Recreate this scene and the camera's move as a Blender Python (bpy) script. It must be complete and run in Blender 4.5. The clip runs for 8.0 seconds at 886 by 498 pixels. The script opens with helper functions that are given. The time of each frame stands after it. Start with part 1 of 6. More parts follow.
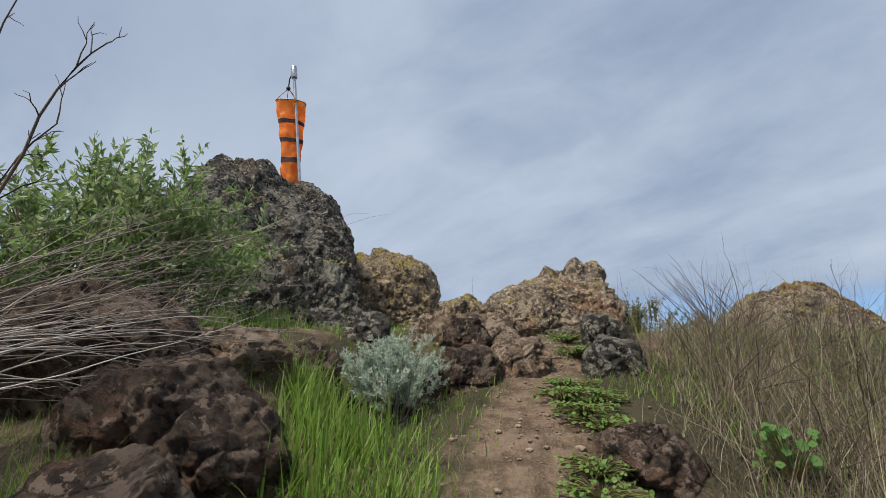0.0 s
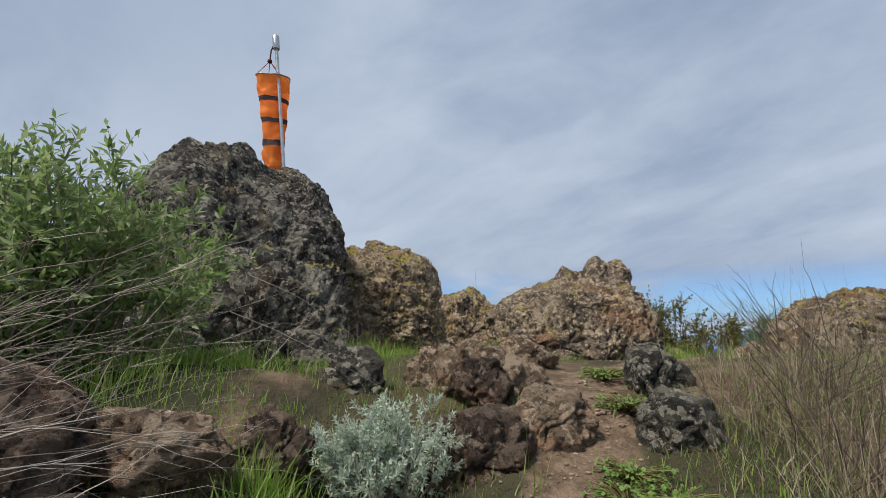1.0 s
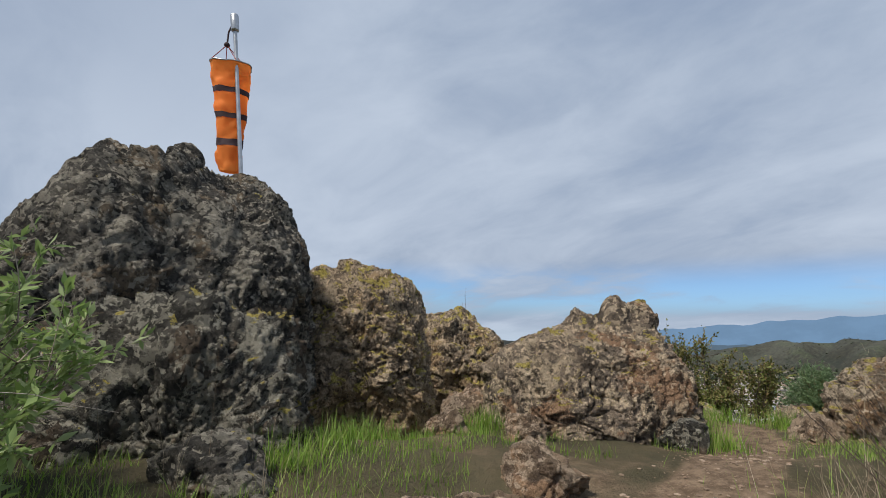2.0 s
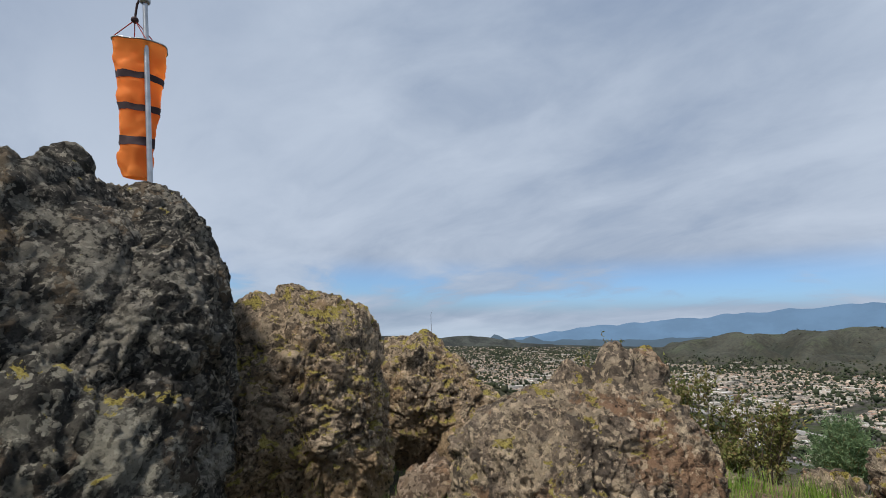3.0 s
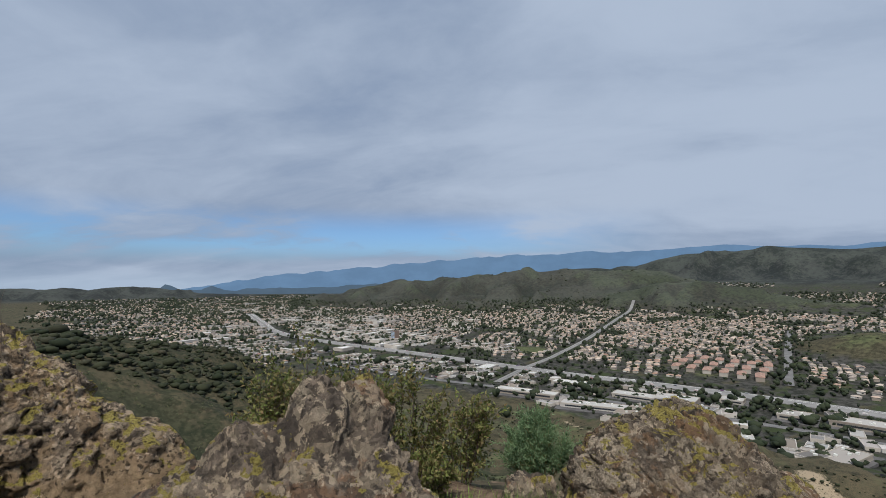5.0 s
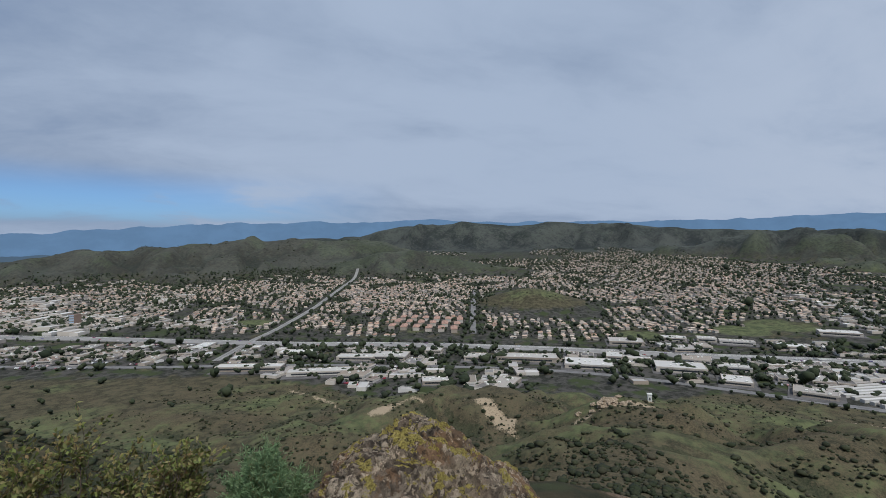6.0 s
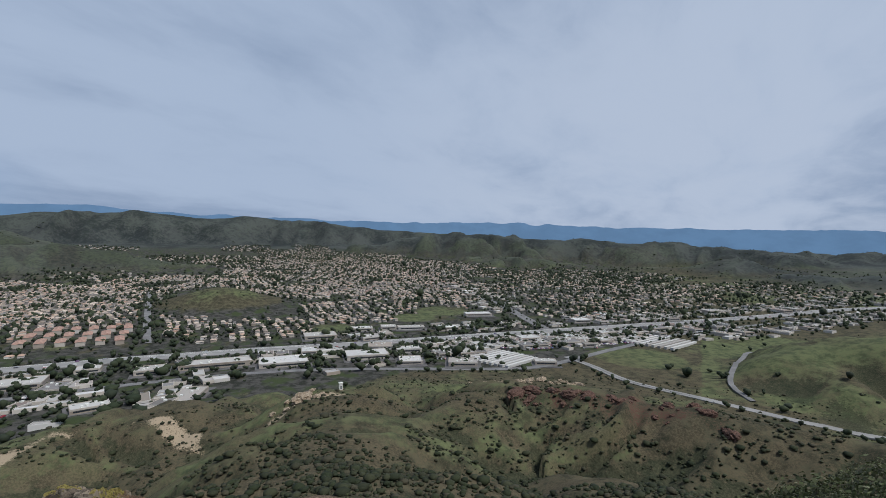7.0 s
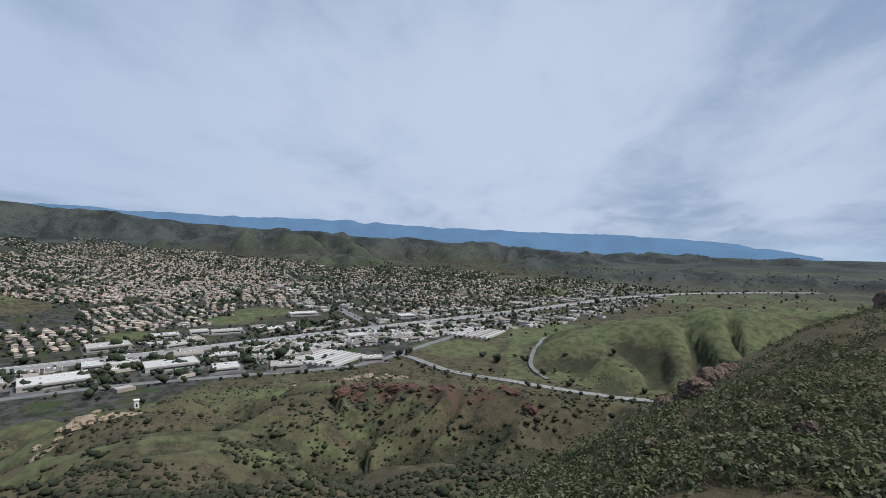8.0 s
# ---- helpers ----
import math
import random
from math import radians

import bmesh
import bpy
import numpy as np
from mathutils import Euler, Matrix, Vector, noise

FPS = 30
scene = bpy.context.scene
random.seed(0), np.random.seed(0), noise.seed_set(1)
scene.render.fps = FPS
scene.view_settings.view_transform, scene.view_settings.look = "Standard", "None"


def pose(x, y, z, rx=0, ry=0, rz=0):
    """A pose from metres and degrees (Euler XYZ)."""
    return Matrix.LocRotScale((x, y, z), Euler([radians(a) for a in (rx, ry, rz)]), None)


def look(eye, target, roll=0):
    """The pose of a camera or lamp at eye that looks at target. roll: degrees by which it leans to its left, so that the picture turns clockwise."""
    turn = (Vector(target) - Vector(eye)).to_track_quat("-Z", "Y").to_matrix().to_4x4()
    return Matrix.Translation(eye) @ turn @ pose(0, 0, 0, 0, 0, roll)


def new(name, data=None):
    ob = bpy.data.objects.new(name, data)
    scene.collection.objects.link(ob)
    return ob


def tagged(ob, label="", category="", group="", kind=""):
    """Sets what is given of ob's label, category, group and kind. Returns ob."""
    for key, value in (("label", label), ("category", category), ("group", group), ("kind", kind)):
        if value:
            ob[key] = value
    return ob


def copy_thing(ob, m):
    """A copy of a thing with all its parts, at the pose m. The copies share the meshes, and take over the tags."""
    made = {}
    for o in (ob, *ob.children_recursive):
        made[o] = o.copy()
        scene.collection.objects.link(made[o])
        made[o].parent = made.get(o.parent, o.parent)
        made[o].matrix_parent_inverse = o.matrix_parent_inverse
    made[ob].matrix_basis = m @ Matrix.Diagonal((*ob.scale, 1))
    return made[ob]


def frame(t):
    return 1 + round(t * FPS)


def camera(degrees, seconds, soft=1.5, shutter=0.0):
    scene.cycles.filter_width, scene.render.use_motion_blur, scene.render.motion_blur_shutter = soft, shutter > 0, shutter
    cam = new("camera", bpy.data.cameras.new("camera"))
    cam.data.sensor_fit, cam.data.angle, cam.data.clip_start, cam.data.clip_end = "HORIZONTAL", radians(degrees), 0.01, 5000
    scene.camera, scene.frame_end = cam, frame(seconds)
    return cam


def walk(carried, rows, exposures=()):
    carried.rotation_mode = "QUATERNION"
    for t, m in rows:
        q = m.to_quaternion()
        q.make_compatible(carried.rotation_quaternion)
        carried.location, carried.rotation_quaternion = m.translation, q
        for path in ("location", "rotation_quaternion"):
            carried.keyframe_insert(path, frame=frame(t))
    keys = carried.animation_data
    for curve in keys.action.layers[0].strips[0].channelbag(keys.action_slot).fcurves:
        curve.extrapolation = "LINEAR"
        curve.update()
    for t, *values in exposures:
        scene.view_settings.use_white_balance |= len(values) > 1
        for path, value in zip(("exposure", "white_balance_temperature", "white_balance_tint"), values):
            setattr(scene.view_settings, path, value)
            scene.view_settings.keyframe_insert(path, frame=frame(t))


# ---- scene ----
cam = camera(87.06, 8.0, soft=0.75)
# seconds, place, yaw to the left of north, pitch up, roll
PATH = [
    (0, 0.001, 0.001, 1.551, 0.61, 14.53, 1.39),
    (0.5, -0.111, 0.292, 1.838, -0.18, 12.85, 1.02),
    (1, -0.064, 0.720, 1.978, 0.30, 11.85, 1.14),
    (1.2, -0.073, 0.930, 2.160, 0.57, 11.60, 1.33),
    (2.3, -0.069, 1.969, 2.723, -2.66, 10.72, 1.81),
    (2.5, 0.012, 2.178, 2.812, -3.44, 10.81, 1.78),
    (3, 0.038, 2.612, 3.097, -5.31, 10.47, 0.82),
    (3.5, -0.004, 3.078, 3.274, -10.00, 9.34, -0.20),
    (4, 0.302, 3.448, 3.287, -16.56, 8.01, -0.67),
    (4.2, 0.388, 3.605, 3.346, -21.12, 7.15, -0.50),
    (5.3, 0.748, 4.276, 3.559, -51.40, 3.01, -0.72),
    (5.5, 0.849, 4.391, 3.622, -57.83, 1.82, -1.13),
    (6, 1.060, 4.441, 3.840, -74.81, 0.47, -0.63),
    (6.5, 1.169, 4.504, 3.936, -92.91, 0.44, -0.10),
    (7, 1.219, 4.545, 3.977, -110.76, 0.01, 0.33),
    (7.5, 1.244, 4.566, 3.997, -121.78, -0.47, 0.66),
    (8, 1.261, 4.579, 4.010, -131.59, -0.03, 1.04),
]


def stand(x, y, z, yaw, pitch, roll):
    ahead = Vector((-math.sin(radians(yaw)) * math.cos(radians(pitch)), math.cos(radians(yaw)) * math.cos(radians(pitch)), math.sin(radians(pitch))))
    return look((x, y, z), Vector((x, y, z)) + ahead, roll)


walk(cam, [(t, stand(*row)) for t, *row in PATH], [(0, 0.15, 6650, 10), (2.5, 0.14, 6750, 10), (3.5, 0.04, 6600, 10), (5.5, -0.18, 6250, 10), (6.5, -0.27, 6050, 10), (7.3, -0.14, 6050, 10), (8.0, 0.02, 6100, 10)])

# ---- light ----
SUN_AZ, SUN_EL = 234.0, 57.0  # clockwise from north, above the horizon
sun = new("sun", bpy.data.lights.new("sun", "SUN"))
sun.data.energy, sun.data.angle, sun.data.color = 4.2, radians(12), (1.0, 0.95, 0.87)
sun.matrix_world = look((0, 0, 60), Vector((0, 0, 60)) - Vector((math.sin(radians(SUN_AZ)) * math.cos(radians(SUN_EL)), math.cos(radians(SUN_AZ)) * math.cos(radians(SUN_EL)), math.sin(radians(SUN_EL)))))


class Nodes:
    """Short hand for building a node tree."""

    def __init__(self, tree):
        self.tree = tree
        tree.nodes.clear()

    def add(self, kind, out=0, props=None, **inputs):
        n = self.tree.nodes.new(kind)
        for k, v in (props or {}).items():
            setattr(n, k, v)
        for k, v in inputs.items():
            s = n.inputs[int(k[1:])] if k[0] == "i" and k[1:].isdigit() else n.inputs[k.replace("_", " ")]
            if isinstance(v, bpy.types.NodeSocket):
                self.tree.links.new(v, s)
            else:
                s.default_value = v
        return n.outputs[out] if n.outputs else None

    def math(self, op, a, b=0.0, c=0.0):
        return self.add("ShaderNodeMath", props={"operation": op}, i0=a, i1=b, i2=c)

    def mix(self, f, a, b, blend="MIX"):
        n = self.tree.nodes.new("ShaderNodeMix")
        n.data_type, n.blend_type = "RGBA", blend
        for s, v in ((n.inputs[0], f), (n.inputs[6], a), (n.inputs[7], b)):
            if isinstance(v, bpy.types.NodeSocket):
                self.tree.links.new(v, s)
            else:
                s.default_value = (*v, 1.0) if isinstance(v, tuple) and len(v) == 3 else v
        return n.outputs[2]

    def ramp(self, v, lo, hi, a=0.0, b=1.0):
        return self.add("ShaderNodeMapRange", props={"clamp": True, "interpolation_type": "SMOOTHSTEP"}, i0=v, i1=lo, i2=hi, i3=a, i4=b)

    def noise(self, vec, scale, detail=4.0, rough=0.55, out=0, lac=2.0):
        return self.add("ShaderNodeTexNoise", out=out, Vector=vec, Scale=scale, Detail=detail, Roughness=rough, Lacunarity=lac)


world = bpy.data.worlds.new("sky")
scene.world = world
world.use_nodes = True
k = Nodes(world.node_tree)
ray = k.add("ShaderNodeTexCoord", out=0)
x, y, z = (k.add("ShaderNodeSeparateXYZ", out=n, i0=ray) for n in range(3))
sky = k.add("ShaderNodeTexSky", props={"sky_type": "NISHITA", "sun_disc": False, "sun_elevation": radians(SUN_EL), "sun_rotation": radians(SUN_AZ), "altitude": 300.0, "air_density": 1.0, "dust_density": 1.4, "ozone_density": 1.2})
clear = k.mix(1.0, sky, (0.070, 0.098, 0.135), "MULTIPLY")
# a high veil of cloud, laid on a flat layer overhead and drawn out along the wind
lift = k.math("MAXIMUM", k.math("ADD", z, 0.22), 0.05)
px, py = k.math("DIVIDE", x, lift), k.math("DIVIDE", y, lift)
turned_x = k.math("ADD", k.math("MULTIPLY", px, 0.80), k.math("MULTIPLY", py, 0.60))
turned_y = k.math("SUBTRACT", k.math("MULTIPLY", py, 0.80), k.math("MULTIPLY", px, 0.60))
plane = k.add("ShaderNodeCombineXYZ", i0=turned_x, i1=k.math("MULTIPLY", turned_y, 0.6), i2=0.0)
bent = k.add("ShaderNodeVectorMath", props={"operation": "ADD"}, i0=plane, i1=k.mix(1.0, k.noise(plane, 0.7, 3.0, out=1), (0.9, 0.9, 0.9), "MULTIPLY"))
broad = k.noise(bent, 0.55, 3.0, 0.5)
fine = k.noise(bent, 1.5, 8.0, 0.58)
veil = k.math("ADD", k.math("MULTIPLY", broad, 0.55), k.math("MULTIPLY", fine, 0.45))
east = k.ramp(x, -0.2, 0.75, 0.0, 1.0)
band = k.math("MULTIPLY", k.ramp(z, 0.035, 0.085), k.ramp(z, 0.17, 0.10))
gap = k.math("MULTIPLY", k.math("MULTIPLY", band, k.ramp(y, 0.30, 0.80)), k.ramp(fine, 0.42, 0.60, 1.0, 0.1))
cover = k.math("MULTIPLY", k.ramp(veil, 0.30, 0.50, 0.82, 1.0), k.math("SUBTRACT", 1.0, k.math("MULTIPLY", gap, 0.9)))
cloud = k.mix(k.ramp(veil, 0.37, 0.62), (0.262, 0.338, 0.470), (0.468, 0.550, 0.680))
toward = k.math("ADD", k.math("MULTIPLY", x, 0.55), k.math("MULTIPLY", y, -0.80))
cloud = k.mix(k.math("MULTIPLY", k.ramp(toward, 0.5, 1.05), k.ramp(fine, 0.35, 0.62, 0.1, 0.7)), cloud, (0.58, 0.635, 0.73))
cloud = k.mix(k.math("MULTIPLY", k.ramp(x, -0.05, -0.6), k.ramp(z, 0.2, 0.6, 0.0, 0.55)), cloud, (0.225, 0.295, 0.430))
haze = k.ramp(z, -0.03, 0.05, 0.85, 0.0)
shown = k.mix(haze, k.mix(cover, clear, cloud), (0.44, 0.55, 0.68))
k.add("ShaderNodeOutputWorld", Surface=k.add("ShaderNodeBackground", Color=shown, Strength=1.0))

# ---- materials ----


def material(name, rough=0.9, metal=0.0):
    m = bpy.data.materials.new(name)
    m.use_nodes = True
    n = Nodes(m.node_tree)
    return m, n


def finish(n, colour, rough=0.9, bump=None, strength=0.4, distance=0.02, metal=0.0, translucent=0.0, spec=0.3):
    kw = {"Base_Color": colour if isinstance(colour, bpy.types.NodeSocket) else (*colour, 1.0), "Roughness": rough, "Metallic": metal}
    if bump is not None:
        kw["Normal"] = n.add("ShaderNodeBump", Strength=strength, Distance=distance, Height=bump)
    shader = n.tree.nodes.new("ShaderNodeBsdfPrincipled")
    shader.inputs["Specular IOR Level"].default_value = spec
    for key, v in kw.items():
        s = shader.inputs[key.replace("_", " ")]
        if isinstance(v, bpy.types.NodeSocket):
            n.tree.links.new(v, s)
        else:
            s.default_value = v
    out = shader.outputs[0]
    if translucent:
        t = n.add("ShaderNodeBsdfTranslucent", Color=colour if isinstance(colour, bpy.types.NodeSocket) else (*colour, 1.0))
        out = n.add("ShaderNodeMixShader", Fac=translucent, i1=out, i2=t)
    n.add("ShaderNodeOutputMaterial", Surface=out)


def plain(name, colour, rough=0.8, metal=0.0, vary=0.25, scale=3.0, spec=0.3, translucent=0.0):
    """A painted or simple surface with slight mottling and a little relief."""
    m, n = material(name)
    at = n.add("ShaderNodeTexCoord", out=3)
    mottle = n.noise(at, scale, 6.0)
    dark = tuple(c * (1 - vary) for c in colour)
    light = tuple(min(1.0, c * (1 + vary)) for c in colour)
    finish(n, n.mix(n.ramp(mottle, 0.3, 0.7), dark, light), rough, n.noise(at, scale * 9, 3.0), 0.15, 0.01, metal, translucent, spec)
    return m


def islands(name, colours, rough=0.75, translucent=0.0, spec=0.25, objects=False):
    """One of several colours for each loose piece of a mesh, or for each object."""
    m, n = material(name)
    pick = n.add("ShaderNodeObjectInfo", out=5) if objects else n.add("ShaderNodeNewGeometry", out=8)
    ramp = n.tree.nodes.new("ShaderNodeValToRGB")
    n.tree.links.new(pick, ramp.inputs[0])
    el = ramp.color_ramp.elements
    while len(el) < len(colours):
        el.new(0.5)
    for j, c in enumerate(colours):
        el[j].position, el[j].color = j / max(1, len(colours) - 1), (*c, 1.0)
    finish(n, ramp.outputs[0], rough, translucent=translucent, spec=spec)
    return m


def rock_material(name, dark, mid, light, lichen=0.5, pale=0.3, warm=(0.30, 0.20, 0.13), rust=0.5, bare=None):
    """Volcanic breccia: patches of grey, tan and rust, chips of many shades, holes with shade painted in, pale crusts
    and yellow lichen on the upper faces.
    """
    m, n = material(name)
    at = n.add("ShaderNodeTexCoord", out=3)
    shift = lambda d: n.add("ShaderNodeVectorMath", props={"operation": "ADD"}, i0=at, i1=d)  # noqa: E731
    up = n.add("ShaderNodeSeparateXYZ", out=2, i0=n.add("ShaderNodeNewGeometry", out=1))
    big, mids, grit = n.noise(at, 0.95, 7.0, 0.60), n.noise(at, 4.5, 15.0, 0.76), n.noise(at, 75.0, 8.0, 0.75)
    torn = n.add("ShaderNodeVectorMath", props={"operation": "ADD"}, i0=at, i1=n.mix(1.0, n.noise(at, 7.0, 8.0, 0.72, out=1), (0.16, 0.16, 0.16), "MULTIPLY"))
    clast = n.add("ShaderNodeSeparateColor", out=0, i0=n.add("ShaderNodeTexVoronoi", out=1, Vector=torn, Scale=9.0))
    flake = n.add("ShaderNodeSeparateColor", out=1, i0=n.add("ShaderNodeTexVoronoi", out=1, Vector=torn, Scale=34.0))
    joint = n.add("ShaderNodeTexVoronoi", props={"feature": "DISTANCE_TO_EDGE"}, Vector=torn, Scale=9.0)
    seam = n.add("ShaderNodeTexVoronoi", props={"feature": "DISTANCE_TO_EDGE"}, Vector=torn, Scale=34.0)
    col = n.mix(n.ramp(mids, 0.42, 0.56), dark, mid)
    col = n.mix(n.ramp(n.noise(shift((4.0, 2.0, 6.0)), 2.1, 13.0, 0.72), 0.53, 0.57, 0.0, 0.75), col, light)
    col = n.mix(n.ramp(n.noise(shift((8.0, 5.0, 2.0)), 1.9, 12.0, 0.70), 0.57 - 0.1 * rust, 0.62 - 0.1 * rust, 0.0, 0.85), col, warm)
    col = n.mix(n.ramp(clast, 0.78, 0.80, 0.0, 0.55), col, light)
    col = n.mix(n.ramp(clast, 0.24, 0.22, 0.0, 0.40), col, tuple(c * 0.75 for c in dark))
    col = n.mix(n.ramp(flake, 0.85, 0.87, 0.0, 0.7), col, tuple(min(1.0, c * 1.25) for c in light))
    col = n.mix(n.ramp(flake, 0.18, 0.16, 0.0, 0.5), col, tuple(c * 0.6 for c in dark))
    if bare is not None:
        low = n.math("ADD", n.add("ShaderNodeSeparateXYZ", out=2, i0=at), n.math("MULTIPLY", n.math("SUBTRACT", n.noise(at, 2.2, 10.0, 0.70), 0.5), 1.6))
        raw = n.mix(n.ramp(mids, 0.38, 0.60), tuple(c * 0.55 for c in bare[1]), bare[1])
        col = n.mix(n.ramp(low, bare[0] + 0.08, bare[0] - 0.10, 0.0, 0.8), col, raw)
    crust = n.noise(shift((7.0, 3.0, 1.0)), 3.4, 15.0, 0.76)
    col = n.mix(n.ramp(crust, 0.60 - 0.06 * pale, 0.62 - 0.06 * pale, 0.0, 0.85), col, tuple(min(1.0, c * 1.35) for c in light))
    spots = n.noise(shift((1.0, 9.0, 4.0)), 5.5, 12.0, 0.66)
    face = n.math("ADD", n.math("MULTIPLY", n.ramp(up, -0.2, 0.8), 0.20), n.math("MULTIPLY", n.noise(shift((5.0, 5.0, 9.0)), 1.6, 6.0, 0.6), 0.30))
    mask = n.ramp(n.math("ADD", spots, face), 0.925 - 0.13 * lichen, 0.95 - 0.13 * lichen)
    tint = n.mix(n.ramp(grit, 0.40, 0.58), (0.30, 0.235, 0.05), (0.60, 0.50, 0.14))
    col = n.mix(n.math("MULTIPLY", mask, 0.9), col, tint)
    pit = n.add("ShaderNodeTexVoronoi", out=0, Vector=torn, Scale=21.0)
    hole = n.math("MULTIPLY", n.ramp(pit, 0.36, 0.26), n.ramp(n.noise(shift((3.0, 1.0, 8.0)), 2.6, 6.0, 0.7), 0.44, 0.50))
    # shade inside the pits painted dark; the same mask lowers the bump
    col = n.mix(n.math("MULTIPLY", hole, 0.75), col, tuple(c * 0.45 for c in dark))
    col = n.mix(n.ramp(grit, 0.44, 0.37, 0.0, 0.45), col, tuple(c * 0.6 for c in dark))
    rise = n.math("ADD", n.math("MULTIPLY", mids, 1.1), n.math("ADD", n.math("MULTIPLY", grit, 0.42), n.math("MULTIPLY", clast, 0.14)))
    rise = n.math("ADD", rise, n.math("ADD", n.math("MULTIPLY", n.ramp(joint, 0.0, 0.12), 0.20), n.math("MULTIPLY", n.ramp(seam, 0.0, 0.10), 0.10)))
    rise = n.math("SUBTRACT", rise, n.math("MULTIPLY", hole, 0.4))
    finish(n, col, 0.95, rise, 1.0, 0.085, spec=0.15)
    return m


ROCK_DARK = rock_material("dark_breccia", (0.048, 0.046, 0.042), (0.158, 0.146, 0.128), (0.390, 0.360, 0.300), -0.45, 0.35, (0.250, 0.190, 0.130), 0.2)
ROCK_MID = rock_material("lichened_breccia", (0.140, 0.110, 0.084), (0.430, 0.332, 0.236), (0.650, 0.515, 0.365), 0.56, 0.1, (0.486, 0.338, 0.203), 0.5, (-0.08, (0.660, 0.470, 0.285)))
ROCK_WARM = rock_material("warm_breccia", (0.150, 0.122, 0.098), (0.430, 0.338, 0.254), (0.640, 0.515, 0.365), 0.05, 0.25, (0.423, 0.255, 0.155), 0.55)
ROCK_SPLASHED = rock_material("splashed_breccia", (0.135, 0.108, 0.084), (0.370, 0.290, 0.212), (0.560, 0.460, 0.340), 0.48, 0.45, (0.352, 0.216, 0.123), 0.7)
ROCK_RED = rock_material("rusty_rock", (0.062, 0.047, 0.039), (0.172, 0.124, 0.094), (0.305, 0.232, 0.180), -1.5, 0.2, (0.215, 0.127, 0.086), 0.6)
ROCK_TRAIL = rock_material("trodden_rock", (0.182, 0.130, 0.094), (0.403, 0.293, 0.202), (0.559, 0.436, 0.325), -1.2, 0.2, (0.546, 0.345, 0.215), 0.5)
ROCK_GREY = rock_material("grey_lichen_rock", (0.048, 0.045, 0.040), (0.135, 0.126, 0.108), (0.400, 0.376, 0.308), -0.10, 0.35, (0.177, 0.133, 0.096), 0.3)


def ground_material():
    m, n = material("hill_ground")
    at = n.add("ShaderNodeTexCoord", out=3)
    cov = n.add("ShaderNodeVertexColor", props={"layer_name": "cover"})
    bare, lush, town = (n.add("ShaderNodeSeparateColor", out=j, i0=cov) for j in range(3))
    tone = n.add("ShaderNodeVertexColor", props={"layer_name": "tone"})
    thick = n.add("ShaderNodeVertexColor", out=1, props={"layer_name": "cover"})
    n1, n2, n3 = n.noise(at, 0.012, 6.0, 0.62), n.noise(at, 0.09, 7.0, 0.66), n.noise(at, 0.9, 6.0, 0.66)
    n4, n5 = n.noise(at, 9.0, 6.0, 0.66), n.noise(at, 60.0, 4.0, 0.6)
    scrub = n.mix(n.ramp(n2, 0.38, 0.62), (0.030, 0.032, 0.020), (0.086, 0.078, 0.048))
    scrub = n.mix(n.ramp(n3, 0.45, 0.66, 0.0, 0.7), scrub, (0.088, 0.068, 0.041))
    meadow = n.mix(n.ramp(n2, 0.36, 0.6), (0.048, 0.060, 0.030), (0.104, 0.118, 0.056))
    meadow = n.mix(n.ramp(n3, 0.5, 0.7, 0.0, 0.5), meadow, (0.088, 0.076, 0.037))
    cover_mix = n.ramp(n.math("ADD", lush, n.math("SUBTRACT", n.math("ADD", n.math("MULTIPLY", n1, 0.7), n.math("MULTIPLY", n2, 0.5)), 0.6)), 0.42, 0.74)
    col = n.mix(cover_mix, scrub, meadow)
    dry = n.ramp(n.math("ADD", n.math("MULTIPLY", n.noise(at, 0.022, 6.0, 0.66), 0.6), n.math("MULTIPLY", n.noise(at, 0.21, 6.0, 0.7), 0.4)), 0.46, 0.56, 0.0, 0.7)
    dry = n.math("MULTIPLY", dry, n.add("ShaderNodeVertexColor", out=1, props={"layer_name": "tone"}))
    col = n.mix(dry, col, n.mix(n.ramp(n3, 0.4, 0.6), (0.062, 0.050, 0.031), (0.110, 0.090, 0.056)))
    tufts = n.ramp(n.math("ADD", n.noise(at, 0.28, 5.0, 0.7), n.math("MULTIPLY", n.math("SUBTRACT", thick, 0.5), 0.35)), 0.50, 0.60)
    col = n.mix(n.math("MULTIPLY", tufts, 0.65), col, n.mix(n.ramp(n3, 0.4, 0.62), (0.018, 0.025, 0.014), (0.042, 0.050, 0.028)))
    dirt = n.mix(n.ramp(n4, 0.35, 0.65), (0.105, 0.074, 0.050), (0.225, 0.162, 0.112))
    dirt = n.mix(n.ramp(n5, 0.55, 0.68, 0.0, 0.5), dirt, (0.28, 0.21, 0.15))
    red = n.add("ShaderNodeSeparateColor", out=0, i0=tone)
    dirt = n.mix(red, dirt, (0.085, 0.046, 0.034))
    dirt = n.mix(n.add("ShaderNodeSeparateColor", out=1, i0=tone), dirt, (0.30, 0.24, 0.165))
    edge = n.math("ADD", bare, n.math("MULTIPLY", n.math("SUBTRACT", n.math("ADD", n.math("MULTIPLY", n3, 0.6), n.math("MULTIPLY", n2, 0.6)), 0.6), 1.6))
    col = n.mix(n.ramp(edge, 0.35, 0.6), col, dirt)
    urban = n.mix(n.ramp(n2, 0.4, 0.6), (0.023, 0.025, 0.019), (0.070, 0.066, 0.060))
    urban = n.mix(n.ramp(n.noise(at, 0.03, 4.0), 0.5, 0.62), urban, (0.040, 0.052, 0.022))
    col = n.mix(town, col, urban)
